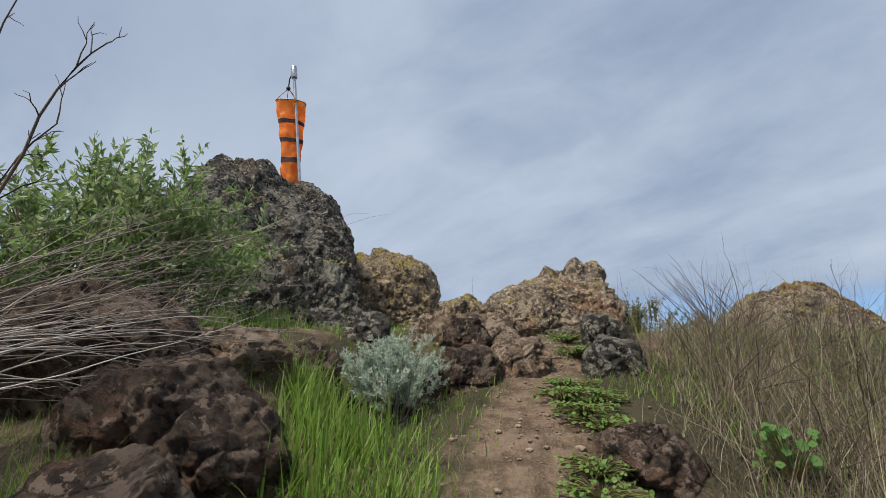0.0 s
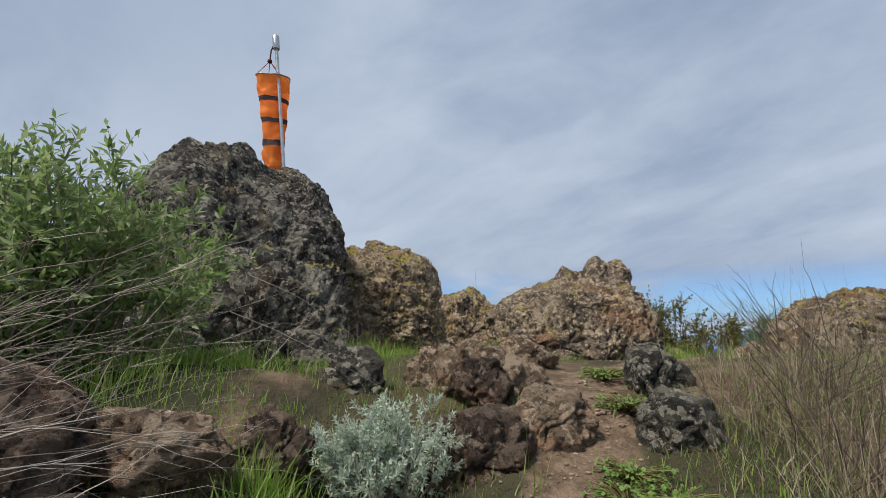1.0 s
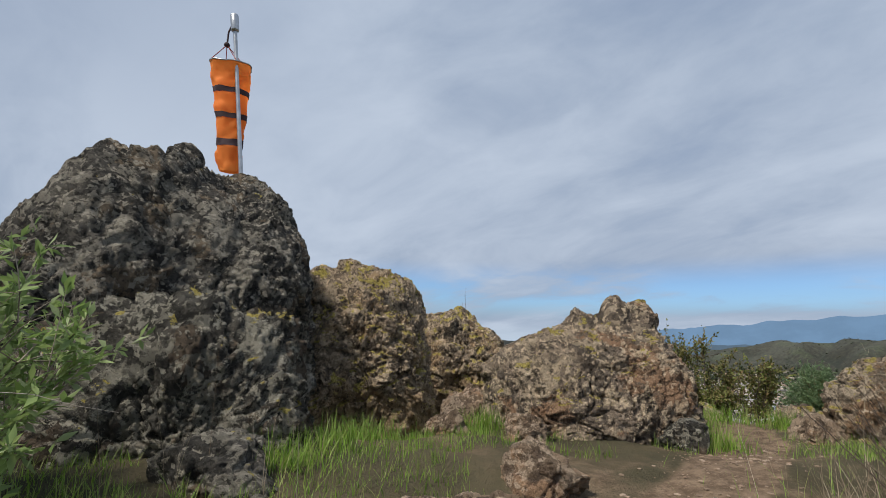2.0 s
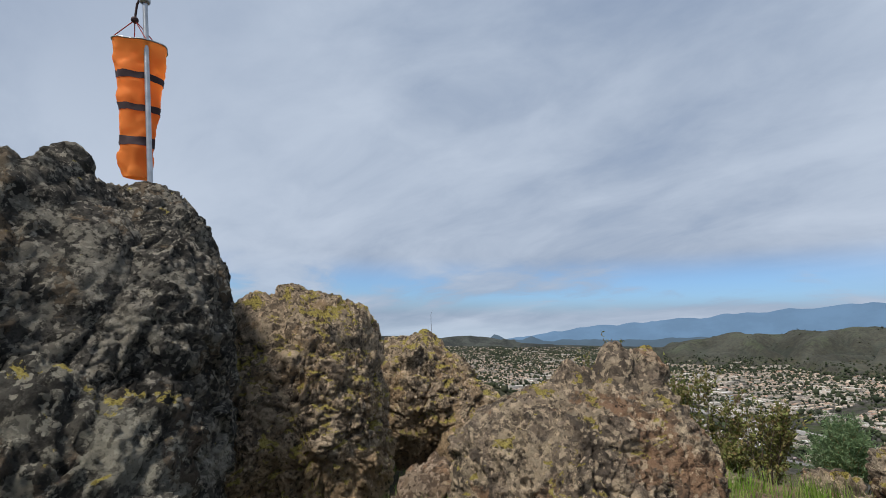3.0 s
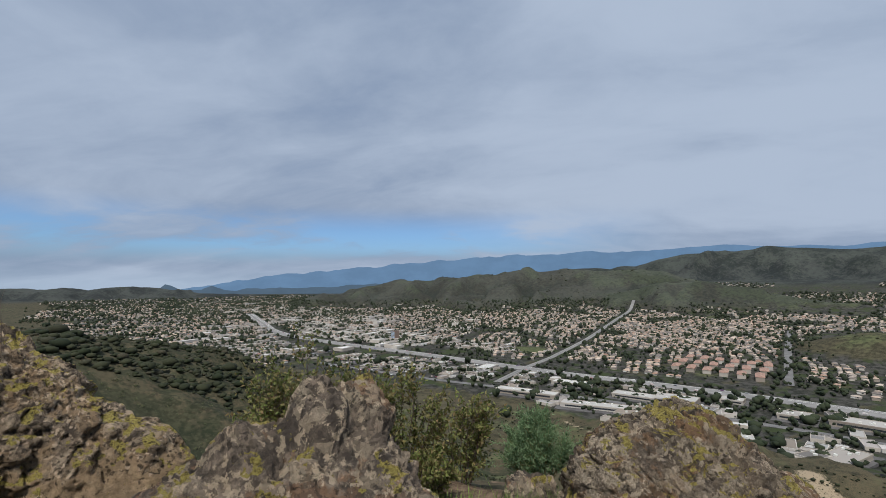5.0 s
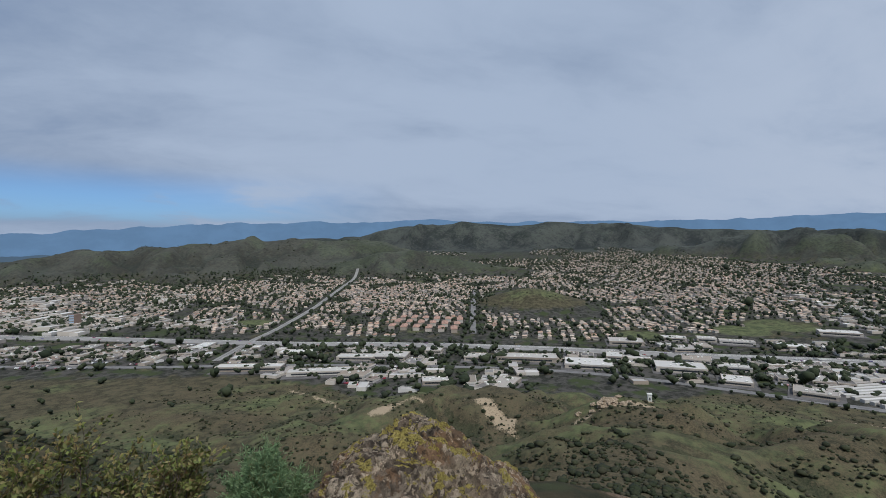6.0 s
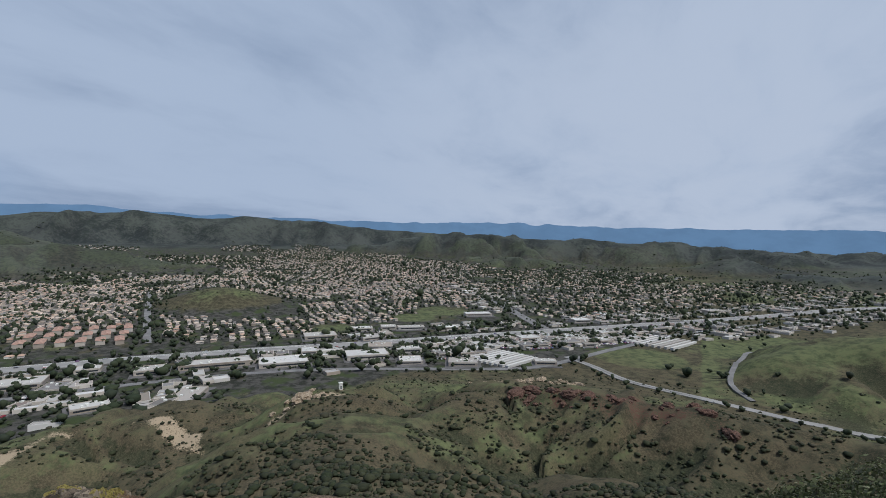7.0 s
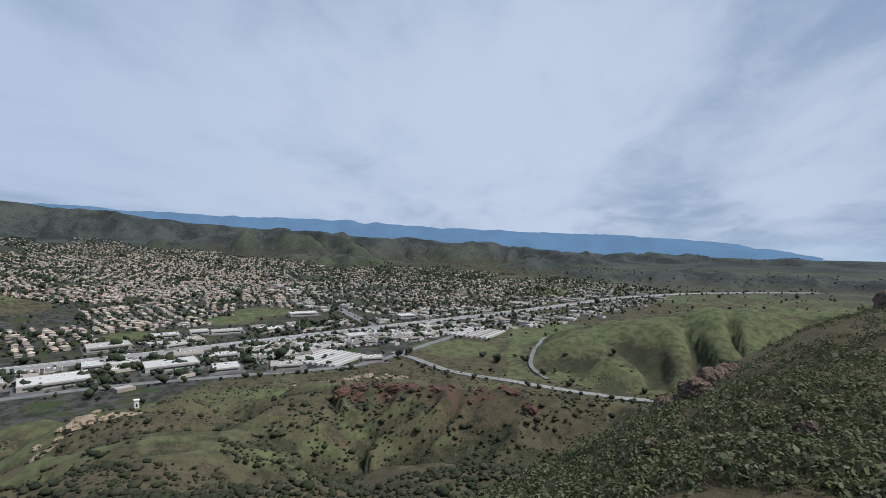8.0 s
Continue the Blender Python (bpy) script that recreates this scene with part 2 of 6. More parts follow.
    # old hill scrub, with the blue of distant haze mixed into its colour
    hazy_scrub = n.mix(n.ramp(n.math("ADD", n.math("MULTIPLY", n.noise(at, 0.0045, 7.0, 0.66), 0.6), n.math("MULTIPLY", n.noise(at, 0.05, 6.0, 0.7), 0.4)), 0.42, 0.58), (0.022, 0.027, 0.029), (0.060, 0.067, 0.063))
    col = n.mix(n.add("ShaderNodeSeparateColor", out=2, i0=tone), hazy_scrub, col)
    rise = n.math("ADD", n.math("MULTIPLY", n3, 0.5), n.math("ADD", n.math("MULTIPLY", n4, 0.35), n.math("MULTIPLY", n5, 0.15)))
    finish(n, col, 0.95, rise, 1.0, 0.14, spec=0.1)
    return m


GROUND = ground_material()

# ---- shapes in bulk ----
rng = np.random.default_rng(7)


def hashed(i, j, l, seed):
    h = (i * 374761393 + j * 668265263 + l * 2147483647 + seed * 1274126177) & 0xFFFFFFFF
    h = ((h ^ (h >> 13)) * 1274126177) & 0xFFFFFFFF
    h = h ^ (h >> 16)
    return (h & 0xFFFF) / 65535.0


def lattice(p, seed=0):
    """Smooth random values between 0 and 1 at points p (n, 3)."""
    q = np.floor(p).astype(np.int64)
    f = p - q
    f = f * f * (3 - 2 * f)
    out = 0
    for a in (0, 1):
        for b in (0, 1):
            for c in (0, 1):
                w = (f[:, 0] if a else 1 - f[:, 0]) * (f[:, 1] if b else 1 - f[:, 1]) * (f[:, 2] if c else 1 - f[:, 2])
                out = out + w * hashed(q[:, 0] + a, q[:, 1] + b, q[:, 2] + c, seed)
    return out


def layers(p, octaves=4, seed=0, gain=0.5):
    """Layered noise, about -1 to 1."""
    out, amp, total = 0, 1.0, 0
    for o in range(octaves):
        out = out + amp * (2 * lattice(p * 2.03**o + 17.3 * o, seed + o) - 1)
        total, amp = total + amp, amp * gain
    return out / total * 1.6


def cells(p, seed=0):
    """Distances to the two nearest of scattered points."""
    q = np.floor(p).astype(np.int64)
    near, second = np.full(len(p), 9.0), np.full(len(p), 9.0)
    for a in (-1, 0, 1):
        for b in (-1, 0, 1):
            for c in (-1, 0, 1):
                i, j, l = q[:, 0] + a, q[:, 1] + b, q[:, 2] + c
                s = np.stack([i + hashed(i, j, l, seed), j + hashed(i, j, l, seed + 1), l + hashed(i, j, l, seed + 2)], 1)
                d = np.sqrt(((s - p) ** 2).sum(1))
                second = np.minimum(second, np.maximum(near, d))
                near = np.minimum(near, d)
    return near, second


def facets(p, seed=0):
    """Broken faces: every cell of scattered points has a step and a tilt of its own; also the gap to the next cell."""
    q = np.floor(p).astype(np.int64)
    near, second = np.full(len(p), 9.0), np.full(len(p), 9.0)
    out = np.zeros(len(p))
    for a in (-1, 0, 1):
        for b in (-1, 0, 1):
            for c in (-1, 0, 1):
                i, j, l = q[:, 0] + a, q[:, 1] + b, q[:, 2] + c
                h = [hashed(i, j, l, seed + e) for e in range(7)]
                e = p - np.stack([i + h[0], j + h[1], l + h[2]], 1)
                d = np.sqrt((e * e).sum(1))
                here = h[3] - 0.5 + 1.3 * ((h[4] - 0.5) * e[:, 0] + (h[5] - 0.5) * e[:, 1] + (h[6] - 0.5) * e[:, 2])
                out = np.where(d < near, here, out)
                second = np.minimum(second, np.maximum(near, d))
                near = np.minimum(near, d)
    return out, second - near


def flat2(x, y, freq):
    return np.stack([np.ravel(x) * freq, np.ravel(y) * freq, np.zeros(np.size(x))], 1)


def mesh_of(name, verts, faces, mats=(), index=None, smooth=True):
    """A mesh from arrays: faces all of one length, or a list of such arrays."""
    groups = faces if isinstance(faces, list) else [faces]
    me = bpy.data.meshes.new(name)
    me.vertices.add(len(verts))
    me.vertices.foreach_set("co", np.asarray(verts, np.float32).ravel())
    loops = np.concatenate([np.asarray(g, np.int32).ravel() for g in groups])
    sizes = np.concatenate([np.full(len(g), g.shape[1], np.int32) for g in groups])
    me.loops.add(len(loops))
    me.loops.foreach_set("vertex_index", loops)
    me.polygons.add(len(sizes))
    me.polygons.foreach_set("loop_start", np.r_[0, np.cumsum(sizes)[:-1]].astype(np.int32))
    for m in mats:
        me.materials.append(m)
    if index is not None:
        me.polygons.foreach_set("material_index", np.asarray(index, np.int32))
    me.polygons.foreach_set("use_smooth", np.full(len(sizes), smooth))
    me.update(calc_edges=True)
    return me


def part(name, bm, mat, parent, label="", smooth=False):
    """Links a bmesh, or a ready mesh, as one mesh object under a thing or a part."""
    if isinstance(bm, bpy.types.Mesh):
        me = bm
    else:
        me = bpy.data.meshes.new(name)
        bmesh.ops.recalc_face_normals(bm, faces=bm.faces)
        bm.to_mesh(me)
        bm.free()
        me.polygons.foreach_set("use_smooth", np.full(len(me.polygons), smooth))
    if mat is not None and not me.materials:
        me.materials.append(mat)
    ob = new(name, me)
    ob.parent = parent
    if label:
        tagged(ob, label)
    return ob


def empty(name, label, category, at=(0, 0, 0), group="", kind=""):
    ob = new(name)
    ob.location = at
    ob.empty_display_size = 0.2
    return tagged(ob, label, category, group, kind)


def box(bm, x0, y0, z0, x1, y1, z1, bevel=0.0):
    made = bmesh.ops.create_cube(bm, size=1.0, matrix=Matrix.Translation(((x0 + x1) / 2, (y0 + y1) / 2, (z0 + z1) / 2)) @ Matrix.Diagonal((x1 - x0, y1 - y0, z1 - z0, 1)))
    if bevel:
        edges = list({e for v in made["verts"] for e in v.link_edges})
        bmesh.ops.bevel(bm, geom=edges, offset=bevel, segments=2, affect="EDGES", profile=0.7)
    return bm


# ---- the lie of the land ----
SUMMIT = (1.0, 4.0)


def polar(az, r):
    return SUMMIT[0] + r * math.sin(radians(az)), SUMMIT[1] + r * math.cos(radians(az))


def smax(a, b, k):
    h = np.clip(0.5 + 0.5 * (a - b) / k, 0, 1)
    return b + (a - b) * h + k * h * (1 - h)


def step(v, a, b):
    t = np.clip((v - a) / (b - a), 0, 1)
    return t * t * (3 - 2 * t)


def along(x, y, line, ways=False):
    """The distance from a line of (x, y, ...) and the values along it at the nearest place; with ways, also how far along that is."""
    best, vals, way, gone = np.full(x.shape, 1e9), np.zeros(x.shape), np.zeros(x.shape), 0.0
    for (ax, ay, av), (bx, by, bv) in zip(line, line[1:]):
        dx, dy = bx - ax, by - ay
        l = math.hypot(dx, dy)
        free = ((x - ax) * dx + (y - ay) * dy) / (l * l)
        s = np.clip(free, 0, 1)
        d = np.hypot(x - ax - s * dx, y - ay - s * dy)
        closer = d < best
        vals = np.where(closer, av + s * (bv - av), vals)
        way = np.where(closer, gone + s * l, way)
        best = np.minimum(best, d)
        gone += l
    return (best, vals, way) if ways else (best, vals)


def crest(line):
    return [(*polar(az, r), z) for az, r, z in line]


def seen(r, line):
    """A crest at one range from bearings and the angles at which it stands against what lies behind."""
    return [(*polar(az, r), 4 + r * math.tan(radians(el))) for az, el in line]


# crests: line, slope and roundness, softness, breadth and depth of the ravines on their flanks
RIDGES = [
    (crest([(95, 120, -62), (97, 230, -86), (98.4, 350, -100), (99, 440, -140)]), 0.42, 14, 10, 44, 16),
    (crest([(60, 330, -118), (72, 400, -116), (84, 395, -114), (89, 420, -128)]), 0.40, 16, 10, 44, 14),
    (crest([(104, 260, -98), (118, 330, -92), (127, 315, -88), (140, 290, -84), (152, 285, -82), (170, 260, -70)]), 0.46, 8, 8, 34, 15),
    (crest([(176, 14, -2.0), (177, 60, -1.0), (178, 120, -6), (186, 260, -24)]), 0.85, 5, 2, 26, 5),
    (crest([(142, 660, -160), (146, 700, -128), (150, 740, -116), (158, 790, -90), (162, 810, -77), (170, 840, -80), (182, 900, -60), (195, 950, -40)]), 0.40, 22, 14, 90, 25),
    (crest([(-20, 90, -10), (2, 180, -10), (10, 225, -20), (18, 235, -27), (24, 250, -42), (32, 300, -85)]), 0.50, 10, 8, 40, 9),
    (seen(2300, [(58, -2.4), (62, -1.3), (66.6, -0.1), (70.6, 0.2), (74.3, -0.3), (77.5, -0.95), (84, -2.1), (86.8, -2.6), (91, -3.4)]), 0.33, 70, 20, 150, 40),
    (seen(2800, [(30, -1.2), (32.6, -0.4), (36.7, 0.6), (39.2, 0.3), (42.4, 0.85), (47.6, 1.05), (51.7, 1.5), (57.8, 1.7), (63, 1.6)]), 0.28, 90, 25, 190, 60),
    (seen(4250, [(54, 1.4), (58.3, 1.85), (62.3, 1.8), (66, 2.36), (70.6, 3.27), (76.8, 3.62), (82.7, 3.25), (87.5, 3.4), (93, 3.26), (97.5, 3.05), (102, 2.3), (112, 1.9), (120, 1.4)]), 0.60, 80, 30, 260, 130),
    (seen(3350, [(103, 0.3), (107, 1.4), (112.3, 1.95), (118, 1.5), (125.5, 1.15), (131.6, 0.87), (136, 0.68), (141, 0.45), (146.3, -0.4)]), 0.40, 90, 30, 200, 110),
    (seen(2650, [(108, -2.9), (113, -2.0), (120, -1.0), (124, -1.5), (128, -2.6), (136, -1.9), (143, -1.2), (148, -2.0)]), 0.34, 80, 25, 170, 80),
    (seen(3800, [(143, -0.5), (149, -0.3), (155.5, -0.2), (163.6, -0.35), (175, -0.7), (182, -0.6)]), 0.30, 120, 30, 240, 80),
    (seen(2300, [(150, -2.6), (156, -2.2), (163, -2.0), (170, -2.3), (178, -2.0)]), 0.30, 80, 25, 170, 60),
    (seen(3900, [(-2, -0.3), (4, -0.25), (9, -0.1), (13, -0.5), (18, -0.9)]), 0.30, 80, 25, 200, 60),
]
DESCENT = ([0, 8, 12, 20, 40, 70, 100, 150, 200, 300, 450, 570, 640], [0.6, 0.2, -3.0, -8.5, -22, -40, -57, -80, -98, -124, -149, -159, -160])
# how the valley's floor rises with range to the north, east and south
FLOOR = ([640, 900, 1300, 1800, 2400, 3000, 3400, 3800, 5000],
         [-160, -158, -148, -132, -114, -95, -84, -72, -40], [-160, -158, -142, -113, -80, -42, -8, 28, 45], [-160, -158, -148, -132, -112, -88, -70, -55, -35])


def floor_level(x, y):
    r = np.hypot(x - SUMMIT[0], y - SUMMIT[1])
    b = np.mod(np.degrees(np.arctan2(x - SUMMIT[0], y - SUMMIT[1])) + 90, 360) - 90
    north, east, south = (np.interp(r, FLOOR[0], FLOOR[n]) for n in (1, 2, 3))
    w = np.interp(b, [30, 52, 106, 132], [0, 1, 1, 2])
    out = np.where(w < 1, north + (east - north) * w, east + (south - east) * (w - 1))
    return np.where(r < 640, np.interp(r, *DESCENT), out)


RAMP = ([-14, -6, -3, 0, 0.7, 1.5, 2.2, 3.0, 3.5, 4.5, 6.5, 8.5, 11, 15], [-6, -2.6, -1.3, 0.0, 0.36, 0.88, 1.22, 1.52, 1.72, 1.86, 1.84, 1.5, 0.3, -3])


TRAIL = [(0.05, -6, 0), (0.22, 1.2, 0), (0.38, 2.2, 0), (0.60, 3.0, 0), (0.80, 3.7, 0), (1.6, 4.4, 0), (2.6, 5.6, 0), (2.9, 6.4, 0)]


def land(x, y):
    """The height of the ground."""
    x, y = np.asarray(x, float), np.asarray(y, float)
    shape = x.shape
    x, y = np.atleast_1d(x).ravel(), np.atleast_1d(y).ravel()
    r = np.hypot(x - SUMMIT[0], y - SUMMIT[1])
    far = floor_level(x, y)
    m = r < 900
    swell = layers(flat2(x[m], y[m], 1 / 130.0), 3, 3) * np.interp(r[m], [15, 60, 200, 420, 620, 900], [0, 3.0, 10.0, 10.0, 1.5, 0.5])
    gully = (np.abs(layers(flat2(x[m], y[m], 1 / 60.0), 3, 21)) - 0.5) * np.interp(r[m], [15, 70, 220, 450, 600], [0, 3.0, 14.0, 12.0, 0])
    far[m] += swell + gully
    for line, slope, round_, soft, broad, deep in RIDGES:
        d, top, way = along(x, y, line, True)
        form = top - slope * (np.sqrt(d * d + round_ * round_) - round_)
        m = (form + deep > far - soft) & (r > 9)
        if not m.any():
            continue
        d, form, a, b = d[m], form[m], x[m], y[m]
        bent = way[m] + 0.7 * broad * layers(flat2(a, b, 0.6 / broad), 2, 31)
        fold = np.abs(layers(np.stack([bent / broad, d / (4.0 * broad), np.zeros(len(d))], 1), 3, 71))
        lumps = layers(flat2(a, b, 1.6 / broad), 4, 75, 0.6)
        rough = (fold - 0.40 + 0.20 * lumps) * np.minimum(0.12 * deep + d * 0.55, 1.25 * deep)
        far[m] = smax(far[m], form + rough, soft)
    knoll = np.hypot(x - 1290, (y - 110) * 0.8)
    far = far + 46 * np.exp(-((knoll / 100) ** 2))
    near = np.interp(y, *RAMP)
    near = near + 0.16 * np.exp(-(((x - 2.6) / 1.1) ** 2 + ((y - 3.6) / 1.2) ** 2))
    near = near - 0.55 * np.exp(-(((x + 0.5) / 0.7) ** 2 + ((y - 6.75) / 0.8) ** 2))
    near = near + 0.22 * np.exp(-(((x + 1.3) / 0.9) ** 2 + ((y - 2.6) / 1.3) ** 2))
    near = near - 0.26 * np.exp(-(((x + 0.35) / 0.42) ** 2 + ((y - 2.75) / 0.55) ** 2))
    near = near - 0.35 * np.maximum(x - 3.6, 0) - 0.30 * np.maximum(-4.5 - x, 0)
    near = near + 0.05 * layers(flat2(x, y, 0.9), 4, 5) + 0.02 * layers(flat2(x, y, 5.0), 3, 8)
    w = step(r, 6.5, 13.0)
    out = near * (1 - w) + far * w
    return out.reshape(shape)


def height(x, y):
    return float(land(np.array([x]), np.array([y]))[0])


FREEWAY = [(760, 2100), (667, 1718), (600, 1363), (680, 854), (735, 531), (795, 190), (797, -139), (788, -477), (748, -1000), (725, -1350), (630, -1640), (480, -1850), (330, -2000)]
FRONTAGE = [(470, 900), (545, 600), (600, 420), (640, 220), (658, 60), (645, -75), (612, -178), (572, -290), (563, -340), (580, -419), (622, -548), (668, -720), (680, -1000)]
ARTERIAL = [(600, 530), (643, 545), (739, 575), (861, 600), (1149, 680), (1532, 800), (1890, 907)]
CROSSING = [(905, 190), (1150, 240), (1566, 317)]
SOUTH_ROAD = [(800, -520), (1029, -569), (1230, -615)]
FIELDS = [(955, -118, 42), (1075, -400, 70), (1010, -310, 50), (1290, 110, 120), (560, -520, 70), (900, 690, 45)]  # open grass in the town
CANYON_ROAD = [(600, -425), (537, -426), (457, -420), (379, -443), (324, -461), (279, -483), (235, -514), (120, -600)]
SIDE_ROAD = [(500, -690), (484, -655), (438, -572), (397, -512), (350, -484)]


def smooth_line(points, gap):
    """A rounded line through the points, with a place every gap metres."""
    p = np.array(points, float)
    q = np.vstack([2 * p[0] - p[1], p, 2 * p[-1] - p[-2]])
    out = []
    for a, b, c, d in zip(q, q[1:], q[2:], q[3:]):
        n = max(2, int(np.linalg.norm(c - b) / gap))
        t = np.linspace(0, 1, n, endpoint=False)[:, None]
        out.append(0.5 * (2 * b + (c - a) * t + (2 * a - 5 * b + 4 * c - d) * t**2 + (3 * b - a - 3 * c + d) * t**3))
    return np.vstack([*out, p[-1:]])


def ring_radii():
    a = np.linspace(0.25, 9.0, 75)
    b = np.geomspace(9.15, 720, 270)
    c = np.geomspace(735, 4980, 130)
    return np.r_[a, b, c]


def build_ground():
    az = np.r_[np.arange(-50, -14, 1.0), np.arange(-14, 182, 0.4), np.arange(182, 309, 2.5)]
    rad = ring_radii()
    A, R = np.meshgrid(np.radians(az), rad, indexing="ij")
    X, Y = SUMMIT[0] + R * np.sin(A), SUMMIT[1] + R * np.cos(A)
    Z = land(X, Y)
    na, nr = X.shape
    verts = np.vstack([np.stack([X.ravel(), Y.ravel(), Z.ravel()], 1), [[*SUMMIT, height(*SUMMIT)]]])
    i, j = np.meshgrid(np.arange(na), np.arange(nr - 1), indexing="ij")
    i2 = (i + 1) % na
    quads = np.stack([i * nr + j, i * nr + j + 1, i2 * nr + j + 1, i2 * nr + j], -1).reshape(-1, 4)
    k0 = np.arange(na)
    tris = np.stack([np.full(na, na * nr), k0 * nr, ((k0 + 1) % na) * nr], 1)
    me = mesh_of("ground", verts, [quads, tris], [GROUND])
    x, y, z = verts.T
    r = np.hypot(x - SUMMIT[0], y - SUMMIT[1])
    b = np.degrees(np.arctan2(x - SUMMIT[0], y - SUMMIT[1]))
    wob = layers(flat2(x, y, 1 / 30.0), 3, 77)
    # bare soil: the trail, the ledge beyond it, cut banks and red cliffs on the spurs
    trail, _ = along(x, y, TRAIL)
    bare = np.where(r < 14, np.maximum(1.0 - 0.95 * step(trail, 0.0, 0.48), 0.36 + 0.25 * layers(flat2(x, y, 1.1), 3, 6)), 0.0)
    cut1 = along(x, y, [(333, 148, 0), (349, 141, 0), (370, 130, 0), (376, 95, 0), (365, 66, 0), (348, 53, 0), (320, 35, 0)])[0]
    cut2 = along(x, y, [(505, 346, 0), (484, 304, 0), (463, 255, 0), (420, 215, 0)])[0]
    cut3 = along(x, y, crest([(91, 318, 0), (95, 322, 0), (97.5, 330, 0)]))[0]
    red = along(x, y, crest([(119.5, 316, 0), (123, 313, 0), (127, 308, 0), (134, 296, 0), (141, 280, 0)]))[0]
    tan1 = along(x, y, [(503, -226, 0), (501, -279, 0), (509, -310, 0), (492, -337, 0), (471, -353, 0)])[0]
    bare = np.maximum(bare, 0.62 * (1 - step(cut1 + 8 * wob, 3, 11)))
    bare = np.maximum(bare, 0.6 * (1 - step(cut2 + 4 * wob, 1, 5)))
    bare = np.maximum(bare, 0.6 * (1 - step(cut3 + 4 * wob, 4, 10)))
    bare = np.maximum(bare, 0.44 * (1 - step(red + 16 * wob, 2, 12)))
    bare = np.maximum(bare, 0.62 * (1 - step(tan1 + 8 * wob, 3, 9)))
    # kinds of soil and cover: red, pale, and how little of it is haze-blued scrub
    tone = np.ones((len(x), 4), np.float32)
    tone[:, 0] = red < 26
    tone[:, 1] = (r > 100) & (red >= 26)
    above = z - floor_level(x, y)
    grid, mean = Z, Z.copy()
    for axis, reach in ((0, 5), (1, 5)):
        mean = sum(np.roll(mean, q, axis) for q in range(-reach, reach + 1)) / (2 * reach + 1)
    hollow = np.r_[((mean - grid) / np.maximum(0.8, 0.012 * R)).ravel(), 0.0]
    # painted haze grows with range and bearing, and over the scrubby far hills
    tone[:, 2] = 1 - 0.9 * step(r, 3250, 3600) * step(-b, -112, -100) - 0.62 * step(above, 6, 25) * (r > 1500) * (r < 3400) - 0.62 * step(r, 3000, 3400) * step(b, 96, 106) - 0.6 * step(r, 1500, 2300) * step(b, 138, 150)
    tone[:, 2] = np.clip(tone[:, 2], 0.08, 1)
    tone[:, 3] = 1 - step(r, 500, 900)
    # grass where slopes are gentle and on the far hills' flanks, thickets in the hollows
    lush = 0.33 + 0.30 * layers(flat2(x, y, 1 / 75.0), 3, 55)
    lush = lush + 0.24 * ((r > 330) & (r < 640)) + 0.30 * ((r > 600) & (r < 1050) & (b > 140)) + 0.25 * (r > 1500) * (b > 60) - 0.30 * np.clip(hollow, -0.5, 1)
    lush = lush - 0.30 * ((r > 14) & (r < 190)) - 0.25 * (np.abs(b) < 36) * (r < 500)
    thicket = np.where(r > 20, 0.7 * (b < 48) * (r < 420) + step(hollow + 0.35 * wob + 0.25 * layers(flat2(x, y, 1 / 14.0), 2, 15), 0.12, 0.75), 0.0)
    lush = np.where(r < 14, 0.30 + 0.3 * layers(flat2(x, y, 0.8), 2, 4), lush)
    side = np.where(x > np.interp(y, [-1000, -720, -548, -419, -340, -178, 10, 200, 420, 640, 900, 2000], [690, 668, 622, 580, 563, 600, 500, 490, 545, 470, 400, 150]), 1.0, 0.0)
    town = side * (above < 14) * (r > 450) * (1 - step(r, 3300, 3600)) * (1 - step(b, 128, 140) * step(r, 900, 1100))
    knoll = np.hypot(x - 1290, (y - 110) * 0.8)
    town = town * (knoll > 120) * (wob < 0.75)
    for fx, fy, fr in FIELDS:
        inside = 1 - step(np.hypot(x - fx, y - fy), fr * 0.8, fr * 1.1)
        town = town * (1 - inside)
        lush = lush + (0.5 if fr < 100 else 0.1) * inside
    cover = np.ones((len(x), 4), np.float32)
    cover[:, 0], cover[:, 1], cover[:, 2] = np.clip(bare, 0, 1), np.clip(lush, 0, 1), np.clip(town, 0, 1)
    cover[:, 3] = np.clip(thicket * (1 - town) * (bare < 0.3), 0, 1)
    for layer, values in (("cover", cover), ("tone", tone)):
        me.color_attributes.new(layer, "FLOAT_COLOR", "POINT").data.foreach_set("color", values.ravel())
    return tagged(new("ground", me), "grassy rocky summit running down scrub hillsides to a valley", "ground", kind="structure")


build_ground()

# ---- far ranges, the haze of distance painted into their colour and glow ----


